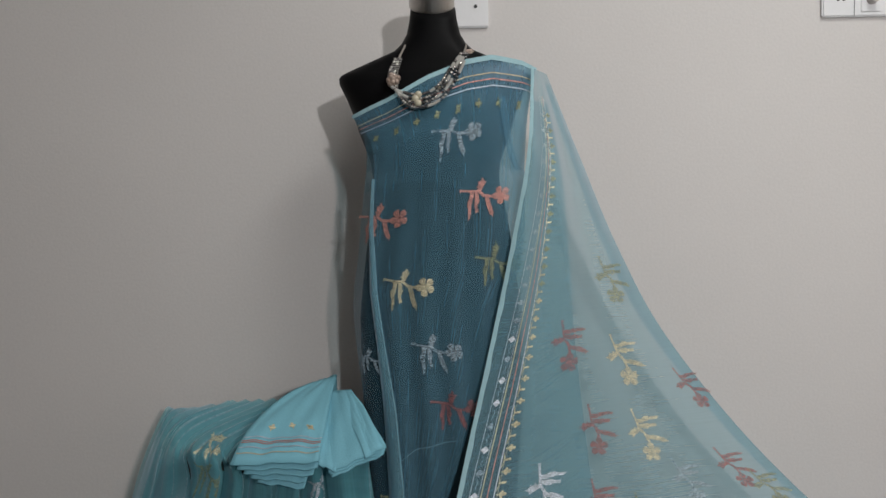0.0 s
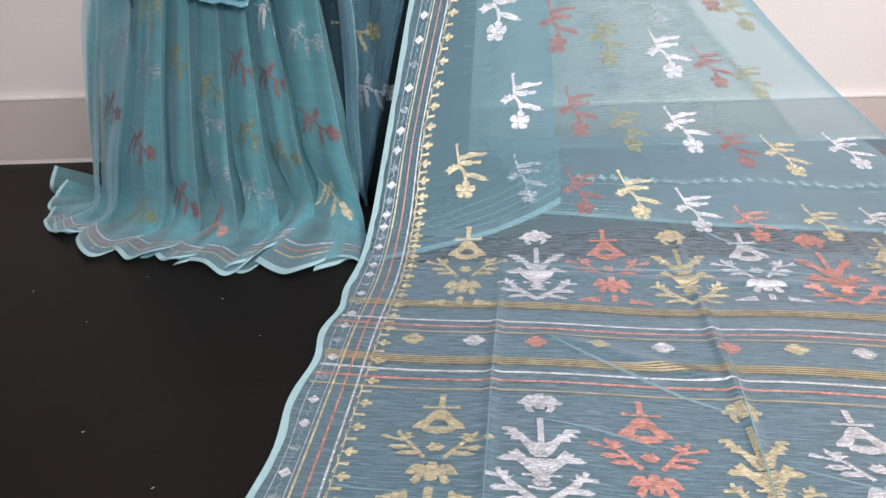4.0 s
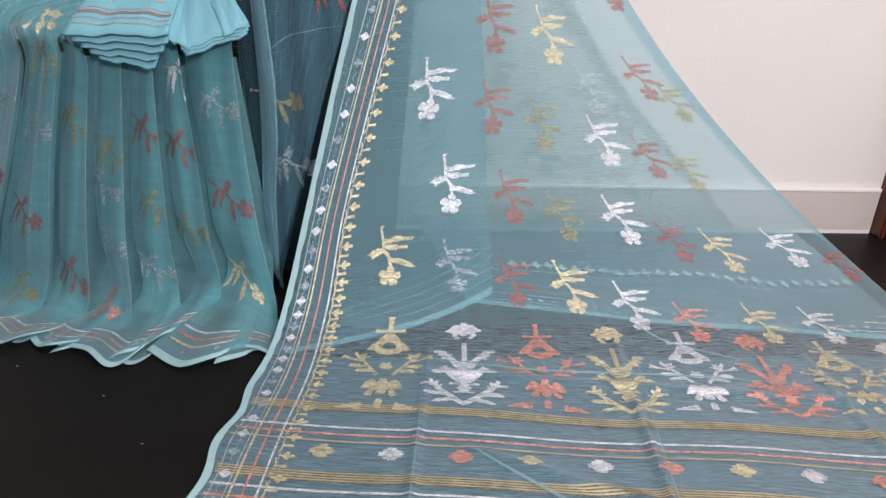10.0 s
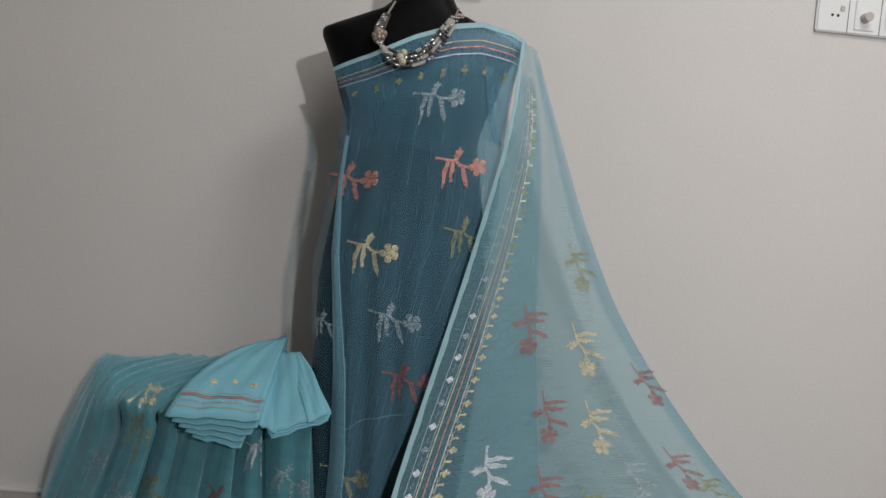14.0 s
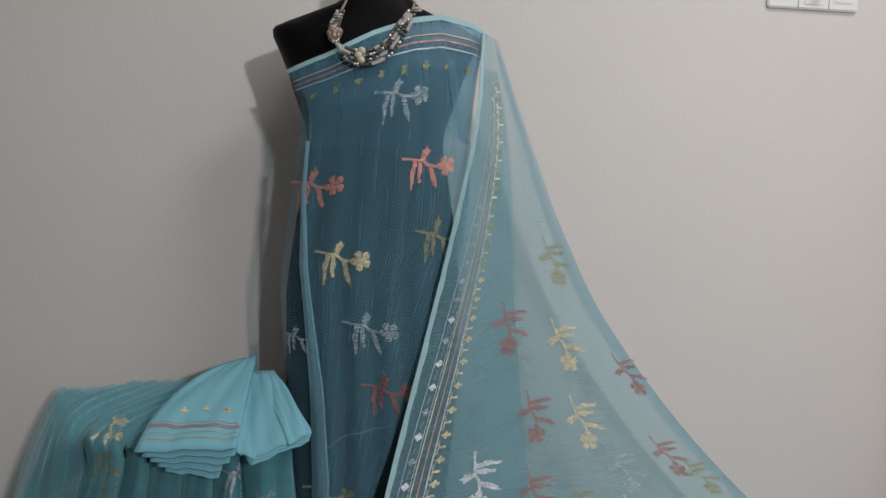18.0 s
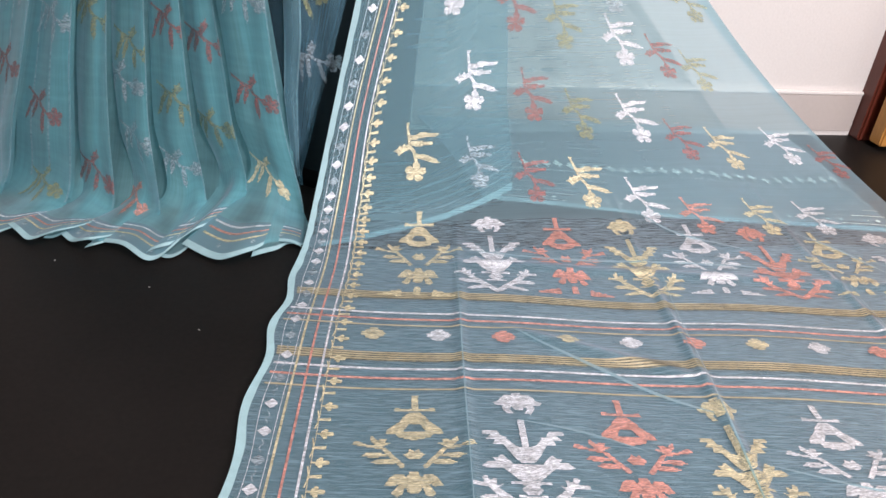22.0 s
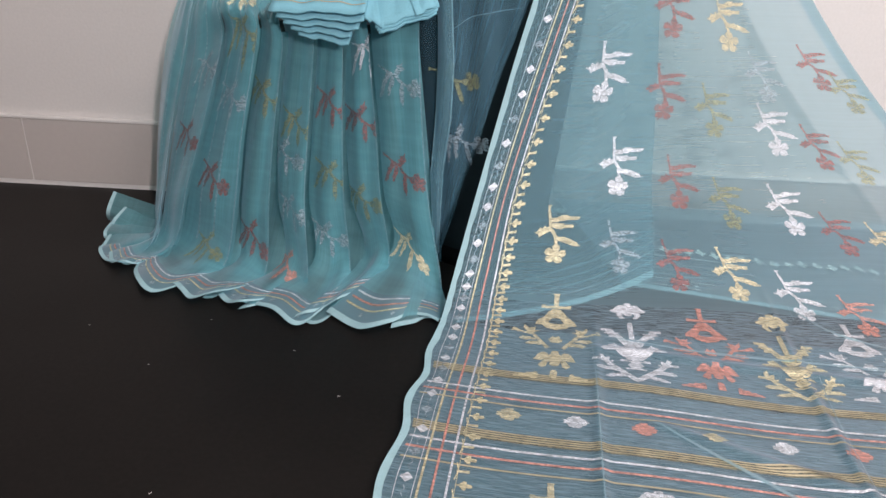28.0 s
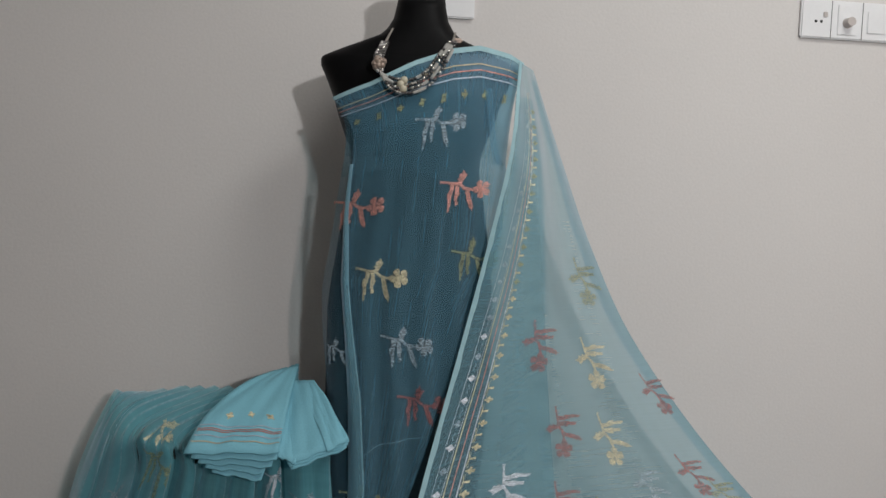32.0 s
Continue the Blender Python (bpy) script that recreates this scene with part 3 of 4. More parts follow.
for k in range(4):
    def inner(u, v, k=k):
        return lifted(front, u, v * (0.08 + 0.045 * k + 0.05 * u + 0.015 * np.sin(5 * u + k)), -0.0012 - 0.0010 * k)

    sheet("chest_layer", inner, np.linspace(0, 1, 50), np.linspace(0, 1, 14), THIN, sari, "inner thickness of silk across the chest", cells=(0.16, 0.1), upright=True)
sheet("chest_fold", lambda u, v: lifted(front, 0.80 + 0.045 * u + 0.13 * v, 0.10 + 0.22 * v - 0.10 * v * v, 0.003), np.linspace(0, 1, 5), np.linspace(0, 1, 24), DRAPE, sari, cells=(0.02, 0.2), upright=True)
band("neck_selvedge", front, 0, 1, 0.0, 0.0145, 60, 1, RIBBON, sari, label="aqua woven edge across the chest")
for v, material in ((0.047, GOLD_LINE), (0.062, CORAL), (0.077, SILVER_LINE)):
    band("border_line", front, 0, 1, v, v + 0.0030, 60, 1, material, sari)
for k in range(8):
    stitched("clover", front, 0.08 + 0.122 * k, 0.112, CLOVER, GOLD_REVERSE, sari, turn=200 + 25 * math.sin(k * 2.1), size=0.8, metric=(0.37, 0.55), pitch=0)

# pallu: from the shoulder down to the floor and out towards the room
PALLU_L = ((0.176, 1.440, 1.207), (0.163, 1.405, 1.04), (0.125, 1.392, 0.85), (0.080, 1.372, 0.66), (0.022, 1.335, 0.43), (-0.030, 1.275, 0.21), (-0.068, 1.205, 0.055),
           (-0.090, 1.085, 0.010), (-0.119, 0.910, 0.006), (-0.150, 0.66, 0.006), (-0.173, 0.44, 0.006), (-0.195, 0.20, 0.006))
PALLU_R = ((0.212, 1.478, 1.200), (0.285, 1.515, 1.035), (0.362, 1.520, 0.85), (0.462, 1.512, 0.66), (0.640, 1.480, 0.43), (0.875, 1.435, 0.20), (1.095, 1.290, 0.02),
           (1.120, 0.985, 0.006), (1.122, 0.785, 0.006), (1.122, 0.535, 0.006), (1.115, 0.31, 0.006), (1.11, 0.05, 0.006))
SPREAD = ((0.30,), (0.345,), (0.47,), (0.62,), (0.80,), (0.96,), (1.0,), (1.0,), (1.0,), (1.0,), (1.0,), (1.0,))


def ridge(d, w):
    return np.exp(-(d / w) ** 2)


def pallu_k(k, v):
    """The cloth by the share k of the way from its left to its right edge."""
    a, b = curve3(PALLU_L, v), curve3(PALLU_R, v)
    p = a + (b - a) * k[:, None]
    hang = np.clip(1 - v * 1.85, 0, 1) * np.clip(v * 6, 0, 1)
    p[:, 1] -= hang * (0.010 * np.sin(16 * k) + 0.03 * np.sin(np.pi * k))
    low = np.clip((v - 0.36) * 6, 0, 1) * np.clip((0.62 - v) * 7, 0, 1)
    p[:, 2] += low * (0.022 * np.sin(np.pi * np.clip(k, 0, 1)) + 0.004 * np.sin(23 * k + 9 * v))
    flat = np.clip((v - 0.52) * 7, 0, 1)
    p[:, 2] += flat * (0.0022 * np.sin(21 * k + 3 * v) + 0.0015 * np.sin(37 * v + 11 * k) + 0.002)
    # ironed crease lines along the length, and two soft wrinkles across
    for c, h in ((0.216, 0.004), (0.480, 0.006), (0.748, 0.005)):
        p[:, 2] += flat * h * ridge(k - c, 0.006)
    p[:, 2] += flat * 0.006 * ridge(v - 0.715 - 0.18 * (k - 0.27), 0.004) * np.clip((k - 0.26) * 20, 0, 1) * np.clip((0.5 - k) * 20, 0, 1)
    p[:, 2] += flat * 0.007 * ridge(v - 0.628 - 0.02 * (k - 0.2), 0.004) * np.clip((k - 0.2) * 20, 0, 1)
    edge = ridge(k, 0.02) + ridge(k - 1, 0.02)
    p[:, 0] += flat * edge * 0.005 * np.sin(60 * v + 3 * np.sin(17 * v))
    return p


def pallu(u, v):
    return pallu_k(np.clip(u, 1e-4, 1.05) ** curve3(SPREAD, v)[:, 0], v)


pallu_cloth = sheet("pallu", pallu_k, np.linspace(0, 1, 330), np.linspace(0, 1, 330), SHEER, sari, cells=(1.2, 2.2))
# the end piece has a coarser, slubby weft
pallu_cloth.data.materials.append(SLUB)
pallu_cloth.data.polygons.foreach_set("material_index", [int(k // 329 > 186) for k in range(329 * 329)])


def fold_back(u, v):
    """The outer edge of the hanging cloth is turned back behind itself."""
    wide = np.interp(v, (0.0, 0.1, 0.3, 0.55), (0.30, 0.18, 0.06, 0.0)) * (1 + 0.10 * np.sin(9 * v))
    p = pallu_k(1.0 - wide * u, v)
    p[:, 1] += 0.008 + 0.012 * np.sin(np.pi * u)
    return p


sheet("turned_edge", fold_back, np.linspace(0, 1, 40), np.linspace(0.01, 0.54, 240), SHEER, sari, cells=(0.1, 1.1))


def lower_layer(u, v):
    """The cloth lies doubled on the floor."""
    p = pallu_k(0.004 + 0.99 * u, 0.61 - 0.02 * u + 0.39 * v)
    p[:, 2] -= 0.0035
    return p


sheet("lower_layer", lower_layer, np.linspace(0, 1, 160), np.linspace(0, 1, 120), SHEER, sari, cells=(1.2, 0.9))


def v_at(y, u=0.15):
    lo, hi = 0.5, 1.0
    for _ in range(30):
        mid = (lo + hi) / 2
        if pallu(np.array([u]), np.array([mid]))[0, 1] > y:
            lo = mid
        else:
            hi = mid
    return lo




def edge_strip(u, v):
    wide = np.linalg.norm(curve3(PALLU_R, v) - curve3(PALLU_L, v), axis=1)
    return pallu_k(u * np.interp(v, (0.1, 0.6), (0.0090, 0.0105)) * (1 + 0.14 * np.sin(170 * v) * np.sin(61 * v)) / wide, v)


band("selvedge", edge_strip, 0.0, 1.0, 0.0, 1.0, 2, 300, RIBBON, sari, label="aqua woven edge")
band("selvedge", pallu, 0.990, 1.0, 0.60, 1.0, 2, 160, RIBBON, sari, label="aqua woven edge")
for u0, w, material in ((0.037, 0.0024, GOLD), (0.050, 0.0024, CORAL), (0.064, 0.0024, SILVER), (0.0165, 0.0007, SILVER), (0.033, 0.0007, SILVER), (0.0725, 0.0007, GOLD)):
    band("border_line", pallu, u0, u0 + w, 0.03, 1.0, 1, 260, material, sari)
    band("border_line", pallu, 1 - u0 - w, 1 - u0, 0.60, 1.0, 1, 160, material, sari)
for k in range(58):
    v = 0.05 + 0.0162 * k
    grow = 0.55 + 0.45 * min(1.0, v * 2.2)
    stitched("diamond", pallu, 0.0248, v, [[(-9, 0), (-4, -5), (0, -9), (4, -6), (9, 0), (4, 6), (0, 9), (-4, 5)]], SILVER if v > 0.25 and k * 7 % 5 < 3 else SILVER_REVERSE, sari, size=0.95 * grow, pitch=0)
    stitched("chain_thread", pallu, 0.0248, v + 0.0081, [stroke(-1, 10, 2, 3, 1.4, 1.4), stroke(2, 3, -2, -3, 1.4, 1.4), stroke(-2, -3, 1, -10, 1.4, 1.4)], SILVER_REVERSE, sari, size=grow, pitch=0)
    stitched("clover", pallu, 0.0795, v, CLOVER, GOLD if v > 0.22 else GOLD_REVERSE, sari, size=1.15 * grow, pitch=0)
    stitched("leaf", pallu, 0.0765, v + 0.0081, [stroke(-6, 0, 9, 1, 3, 5), stroke(-7, -14, -4, 0, 1.6, 1.6), stroke(-4, 0, -7, 14, 1.6, 1.6)], GOLD, sari, size=1.1 * grow, pitch=0)
    if v > 0.6:
        stitched("clover", pallu, 1 - 0.0795, v, CLOVER, GOLD, sari, turn=180, size=0.8, pitch=0)
METALS = (GOLD, SILVER, CORAL)


def stripe(y, w, material, lines):
    """A woven stripe across the cloth, of one or more fine lines."""
    material = {GOLD: GOLD_LINE, SILVER: SILVER, CORAL: CORAL}[material]
    step = w / lines
    if lines > 3:
        band("woven_ground", pallu, 0.012, 0.988, v_at(y), v_at(y - w), 220, 2, BRONZE, sari, off=0.0006)
    for k in range(lines):
        a = v_at(y - k * step)
        band("stripe", pallu, 0.012, 0.988, a, v_at(y - k * step - step * (0.5 if lines > 1 else 1.0)), 220, 1, material, sari)


for y, w, material, lines in ((1.004, 0.018, GOLD, 4), (0.951, 0.004, SILVER, 1), (0.936, 0.004, CORAL, 1), (0.921, 0.003, GOLD, 1), (0.860, 0.018, GOLD, 4), (0.828, 0.004, SILVER, 1), (0.809, 0.004, CORAL, 1),
                              (0.788, 0.003, GOLD, 1), (0.566, 0.024, GOLD, 5), (0.526, 0.004, SILVER, 1), (0.506, 0.005, CORAL, 1), (0.490, 0.003, GOLD, 1), (0.428, 0.036, GOLD, 8), (0.384, 0.005, SILVER, 1),
                              (0.372, 0.036, GOLD, 8)):
    stripe(y, w, material, lines)
for k in range(11):
    stitched("dot_motif", pallu, 0.1155 + 0.0752 * k, v_at(0.899), DOT, METALS[k % 3], sari, size=0.9)
    stitched("dot_motif", pallu, 0.0985 + 0.0742 * k, v_at(0.461), DOT, METALS[k % 3], sari, size=0.95)
for k in range(8):
    shape = tree_spray() if k % 2 else tree_arch()
    stitched("tree_motif", pallu, 0.162 + 0.1035 * k, v_at(1.090 if k % 2 else 1.108), shape, METALS[k % 3], sari, size=1.0, tall=1.14)
    stitched("tree_motif", pallu, 0.165 + 0.1035 * k, v_at(0.663 if k % 2 else 0.682), shape, METALS[k % 3], sari, size=1.0)


def sprigs(f, material, places, parent, **how):
    for u, v in places:
        stitched("sprig_motif", f, u, v, SPRIG, material, parent, **how)


under = dict(size=1.05)
sprigs(pallu, GOLD, ((0.555, 0.284), (0.5485, 0.341), (0.1505, 0.4983), (0.749, 0.5017), (0.438, 0.532), (0.722, 0.565)), sari, size=1.14)
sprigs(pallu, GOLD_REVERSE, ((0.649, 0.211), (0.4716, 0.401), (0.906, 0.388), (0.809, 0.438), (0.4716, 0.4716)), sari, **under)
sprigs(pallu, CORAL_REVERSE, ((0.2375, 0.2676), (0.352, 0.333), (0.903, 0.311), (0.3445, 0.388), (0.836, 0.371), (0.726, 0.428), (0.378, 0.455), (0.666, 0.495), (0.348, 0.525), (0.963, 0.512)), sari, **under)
sprigs(pallu, CORAL, ((0.609, 0.565),), sari, size=1.1)
sprigs(pallu, SILVER, ((0.187, 0.3746), (0.2575, 0.4415), (0.6254, 0.4147), (0.5886, 0.475), (0.886, 0.498), (0.528, 0.5485), (0.819, 0.565)), sari, size=1.14)
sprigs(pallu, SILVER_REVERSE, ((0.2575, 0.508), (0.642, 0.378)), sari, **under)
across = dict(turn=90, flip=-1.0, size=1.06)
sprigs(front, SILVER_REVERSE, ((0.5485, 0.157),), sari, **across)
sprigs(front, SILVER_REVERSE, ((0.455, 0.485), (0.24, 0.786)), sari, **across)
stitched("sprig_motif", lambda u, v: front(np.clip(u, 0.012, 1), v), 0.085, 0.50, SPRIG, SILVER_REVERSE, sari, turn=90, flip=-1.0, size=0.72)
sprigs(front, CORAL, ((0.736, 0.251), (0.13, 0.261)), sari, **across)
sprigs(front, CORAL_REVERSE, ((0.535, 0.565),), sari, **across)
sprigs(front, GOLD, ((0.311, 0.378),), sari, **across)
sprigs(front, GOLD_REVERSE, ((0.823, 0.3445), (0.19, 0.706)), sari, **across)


def wrinkle_shine(points, w, f=pallu_k):
    """Painted light on a pressed wrinkle: thin pale strip along a line of places."""
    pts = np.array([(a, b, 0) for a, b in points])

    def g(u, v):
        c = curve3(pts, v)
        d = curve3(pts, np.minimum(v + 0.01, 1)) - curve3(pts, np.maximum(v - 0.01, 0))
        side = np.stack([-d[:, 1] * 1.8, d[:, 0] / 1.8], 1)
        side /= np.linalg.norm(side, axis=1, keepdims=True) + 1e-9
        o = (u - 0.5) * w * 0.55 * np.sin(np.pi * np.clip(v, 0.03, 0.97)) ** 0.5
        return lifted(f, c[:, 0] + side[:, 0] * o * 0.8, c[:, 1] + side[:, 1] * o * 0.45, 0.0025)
    return sheet("wrinkle_shine", g, np.linspace(0, 1, 3), np.linspace(0, 1, 50), SHINE_BORDER, sari)


wrinkle_shine(((0.18, 0.645), (0.31, 0.624), (0.56, 0.61)), 0.006, front)
wrinkle_shine(((0.28, 0.717), (0.325, 0.734), (0.368, 0.749), (0.42, 0.766), (0.471, 0.777)), 0.011)
wrinkle_shine(((0.204, 0.609), (0.334, 0.620), (0.489, 0.620), (0.693, 0.623)), 0.009)
wrinkle_shine(((0.514, 0.564), (0.559, 0.587), (0.65, 0.603)), 0.009)
wrinkle_shine(((0.757, 0.582), (0.802, 0.600), (0.842, 0.629)), 0.009)
wrinkle_shine(((0.267, 0.786), (0.328, 0.792), (0.386, 0.801)), 0.005)
wrinkle_shine(((0.495, 0.807), (0.575, 0.819), (0.614, 0.822)), 0.005)
wrinkle_shine(((0.711, 0.772), (0.769, 0.778), (0.824, 0.780)), 0.006)
wrinkle_shine(((0.06, 0.8315), (0.10, 0.8345), (0.14, 0.8350)), 0.004)
wrinkle_shine(((0.508, 0.56), (0.492, 0.682), (0.483, 0.76), (0.475, 0.84), (0.479, 0.883), (0.474, 0.93)), 0.0032)
wrinkle_shine(((0.763, 0.58), (0.757, 0.682), (0.745, 0.758), (0.745, 0.80), (0.745, 0.86)), 0.0028)
wrinkle_shine(((0.210, 0.61), (0.216, 0.70), (0.216, 0.795), (0.215, 0.93)), 0.002)

# under layers of the skirt, spread on the floor beneath the pallu
def under_left(u, v):
    """A second layer just behind the pallu, ending in a curved, bordered hem near the floor."""
    w = 0.03 + v * (np.interp(u, (0, 0.3, 0.65, 1), (0.612, 0.592, 0.567, 0.535)) - 0.03)
    reach = np.interp(w, (0.03, 0.18, 0.27, 0.36, 0.45, 0.6), (0.62, 0.50, 0.45, 0.40, 0.34, 0.275))
    p = pallu_k(0.012 + u * reach, w)
    p[:, 1] += 0.012
    p[:, 2] = np.maximum(p[:, 2] - 0.008, 0.003)
    return p


sheet("under_layer", under_left, np.linspace(0, 1, 100), np.linspace(0, 1, 220), SHEER, sari, cells=(0.35, 1.0))
band("under_hem", under_left, 0.04, 1, 0.986, 1.0, 40, 1, RIBBON, sari)
for v in (0.915, 0.932, 0.949, 0.966):
    band("border_line", under_left, 0.2, 1, v, v + 0.0035, 40, 1, SHINE_BORDER, sari)
HEM_B = ((0.26, 1.315), (0.415, 1.28), (0.63, 1.232), (0.853, 1.205), (1.06, 1.18))


def under_right(u, v):
    hem = curve3([(x, y, 0.0035) for x, y in HEM_B], u)
    back = np.stack([0.16 + 0.88 * u, 1.675 - 0.05 * u, np.full_like(u, 0.035)], 1)
    p = back + (hem - back) * v[:, None]
    p[:, 1] += 0.006 * np.sin(19 * u + 2) * np.sin(np.pi * v)
    p[:, 2] += 0.007 * (1 - np.clip(u, 0, 1) ** 4) + (0.005 + 0.003 * np.sin(14 * u)) * np.sin(np.pi * np.clip(v, 0, 1)) ** 0.6
    return p


sheet("under_layer", under_right, np.linspace(0, 1, 110), np.linspace(0, 1, 60), SHEER, sari, cells=(0.8, 0.4))
band("under_hem", under_right, 0, 1, 0.968, 1.0, 60, 1, RIBBON, sari)
for v, wide in ((0.655, 0.004), (0.735, 0.009), (0.790, 0.009), (0.845, 0.009), (0.893, 0.004), (0.955, 0.004)):
    band("border_line", under_right, 0, 1, v, v + wide, 110, 1, PALE_REVERSE if wide < 0.005 else SHINE_BORDER, sari, off=0.003)
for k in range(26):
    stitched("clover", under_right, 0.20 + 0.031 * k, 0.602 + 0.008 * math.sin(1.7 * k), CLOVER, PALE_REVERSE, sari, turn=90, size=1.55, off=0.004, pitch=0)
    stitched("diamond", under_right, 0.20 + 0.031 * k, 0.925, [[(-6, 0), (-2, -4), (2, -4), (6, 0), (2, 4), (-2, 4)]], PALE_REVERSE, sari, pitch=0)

# ---- stool and its pleated cover ----
stool = tagged(new("stool"), "low dark box stool hidden under pleated teal silk", "stool")
part("seat", box(bmesh.new(), -0.54, 1.405, 0.42, -0.17, 1.60, 0.452, 0.012), STOOL, stool)
part("body", box(bmesh.new(), -0.53, 1.415, 0.0, -0.18, 1.59, 0.42, 0.006), STOOL, stool)

cover = tagged(new("pleated_skirt"), "pleated sheer teal silk covering a stool, hem on the floor", "draped cloth")
# the sharp folds, from the back of the seat over its edge and down to the floor
FOLDS = (((-0.605, 1.60, 0.500), (-0.592, 1.520, 0.520), (-0.625, 1.45, 0.405), (-0.669, 1.45, 0.213), (-0.690, 1.45, 0.070), (-0.700, 1.43, 0.012)),
         ((-0.470, 1.59, 0.525), (-0.535, 1.420, 0.516), (-0.579, 1.40, 0.370), (-0.618, 1.40, 0.233), (-0.647, 1.39, 0.103), (-0.660, 1.35, 0.030)),
         ((-0.365, 1.59, 0.527), (-0.490, 1.395, 0.500), (-0.490, 1.37, 0.420), (-0.543, 1.36, 0.250), (-0.575, 1.345, 0.150), (-0.607, 1.33, 0.034)),
         ((-0.345, 1.56, 0.512), (-0.425, 1.390, 0.486), (-0.426, 1.36, 0.430), (-0.460, 1.34, 0.260), (-0.474, 1.32, 0.141), (-0.491, 1.29, 0.033)),
         ((-0.310, 1.56, 0.507), (-0.385, 1.390, 0.478), (-0.383, 1.36, 0.412), (-0.402, 1.34, 0.261), (-0.411, 1.32, 0.143), (-0.414, 1.28, 0.028)),
         ((-0.285, 1.56, 0.507), (-0.328, 1.390, 0.478), (-0.328, 1.36, 0.407), (-0.339, 1.34, 0.263), (-0.346, 1.32, 0.145), (-0.330, 1.25, 0.030)),
         ((-0.250, 1.56, 0.507), (-0.277, 1.390, 0.478), (-0.277, 1.36, 0.408), (-0.277, 1.34, 0.265), (-0.272, 1.32, 0.147), (-0.258, 1.29, 0.033)),
         ((-0.215, 1.56, 0.507), (-0.235, 1.390, 0.480), (-0.232, 1.36, 0.433), (-0.215, 1.34, 0.267), (-0.204, 1.32, 0.161), (-0.185, 1.29, 0.062)),
         ((-0.150, 1.57, 0.507), (-0.145, 1.390, 0.492), (-0.144, 1.36, 0.440), (-0.131, 1.34, 0.270), (-0.114, 1.32, 0.140), (-0.086, 1.275, 0.022)))
# where each pleat's hem lies on the floor
HEMS = (((-0.775, 1.375), (-0.764, 1.333), (-0.720, 1.290), (-0.690, 1.300)),
        ((-0.745, 1.335), (-0.716, 1.285), (-0.685, 1.283), (-0.655, 1.305)),
        ((-0.676, 1.315), (-0.658, 1.250), (-0.613, 1.191), (-0.572, 1.204), (-0.525, 1.255)),
        ((-0.578, 1.225), (-0.548, 1.190), (-0.517, 1.166), (-0.475, 1.188), (-0.430, 1.240)),
        ((-0.485, 1.195), (-0.458, 1.165), (-0.433, 1.153), (-0.390, 1.188), (-0.335, 1.232)),
        ((-0.440, 1.178), (-0.378, 1.149), (-0.327, 1.107), (-0.292, 1.150), (-0.262, 1.255)),
        ((-0.335, 1.120), (-0.297, 1.152), (-0.255, 1.195), (-0.200, 1.262)),
        ((-0.285, 1.160), (-0.235, 1.115), (-0.203, 1.098), (-0.165, 1.118), (-0.139, 1.158), (-0.112, 1.160), (-0.084, 1.143)))
SWING = (0.0, 0.0, 0.0, 0.0, 0.020, 0.0, 0.016, 0.0)


def through_rows(rows, v):
    """A smooth line through one place in each row; v from 0 (the first row) to 1 (the last)."""
    n = len(rows) - 1
    s = np.clip(v, 0, 1) * n
    i = np.minimum(s.astype(int), n - 1)
    t = (s - i)[:, None]
    ext = np.stack([2 * rows[0] - rows[1], *rows, 2 * rows[-1] - rows[-2]])
    j = np.arange(len(v))
    a, b, c, d = ext[i, j], ext[i + 1, j], ext[i + 2, j], ext[i + 3, j]
    return 0.5 * (2 * b + (c - a) * t + (2 * a - 5 * b + 4 * c - d) * t ** 2 + (3 * b - a - 3 * c + d) * t ** 3)


def pleat(k):
    """The visible panel of one pleat: its left side tucked under the pleat before it, its right side a sharp fold."""
    left, right = np.array(FOLDS[k]), np.array(FOLDS[k + 1])
    tucked = (0.0, 0.006, 0.020, 0.026, 0.028, 0.030)
    swing = (0.0, 0.0, 0.0, 0.0, 0.35, 1.0)
    left = left + np.array([(SWING[k] * w - (0.001 if k > 2 else 0.006) * (0 < k) * (1 < j), y if k else 0.0, 0.0) for j, (y, w) in enumerate(zip(tucked, swing))])
    hem = [(x, y, 0.0) for x, y in HEMS[k]]

    def f(u, v):
        w = np.clip(u, 0.01, 0.99)
        rows = []
        for j in range(6):
            p = left[j] + (right[j] - left[j]) * w[:, None]
            full = (0.0, 0.6, 1.0, 1.0, 1.0, 0.6)[j]
            p[:, 1] -= full * (0.012 * w + 0.007 * np.sin(np.pi * w ** 0.8) + 0.0028 * np.sin(9 * w + 2.1 * k + 1.3 * j))
            p[:, 2] += (0.004, 0.006, 0.0, 0.0, 0.0, 0.006)[j] * np.sin((22, 19, 8, 8, 8, 8)[j] * w + 1.7 * k + j)
            rows.append(p)
        edge = curve3(hem, w)
        edge[:, 2] = 0.0042 + 0.0016 * ((k * 5) % 8) * 0.5 + 0.005 * (1 + np.sin(10 * w + 2.3 * k)) * np.sin(np.pi * w)
        return np.maximum(through_rows(rows + [edge], v), (-9.0, -9.0, 0.003))
    return f


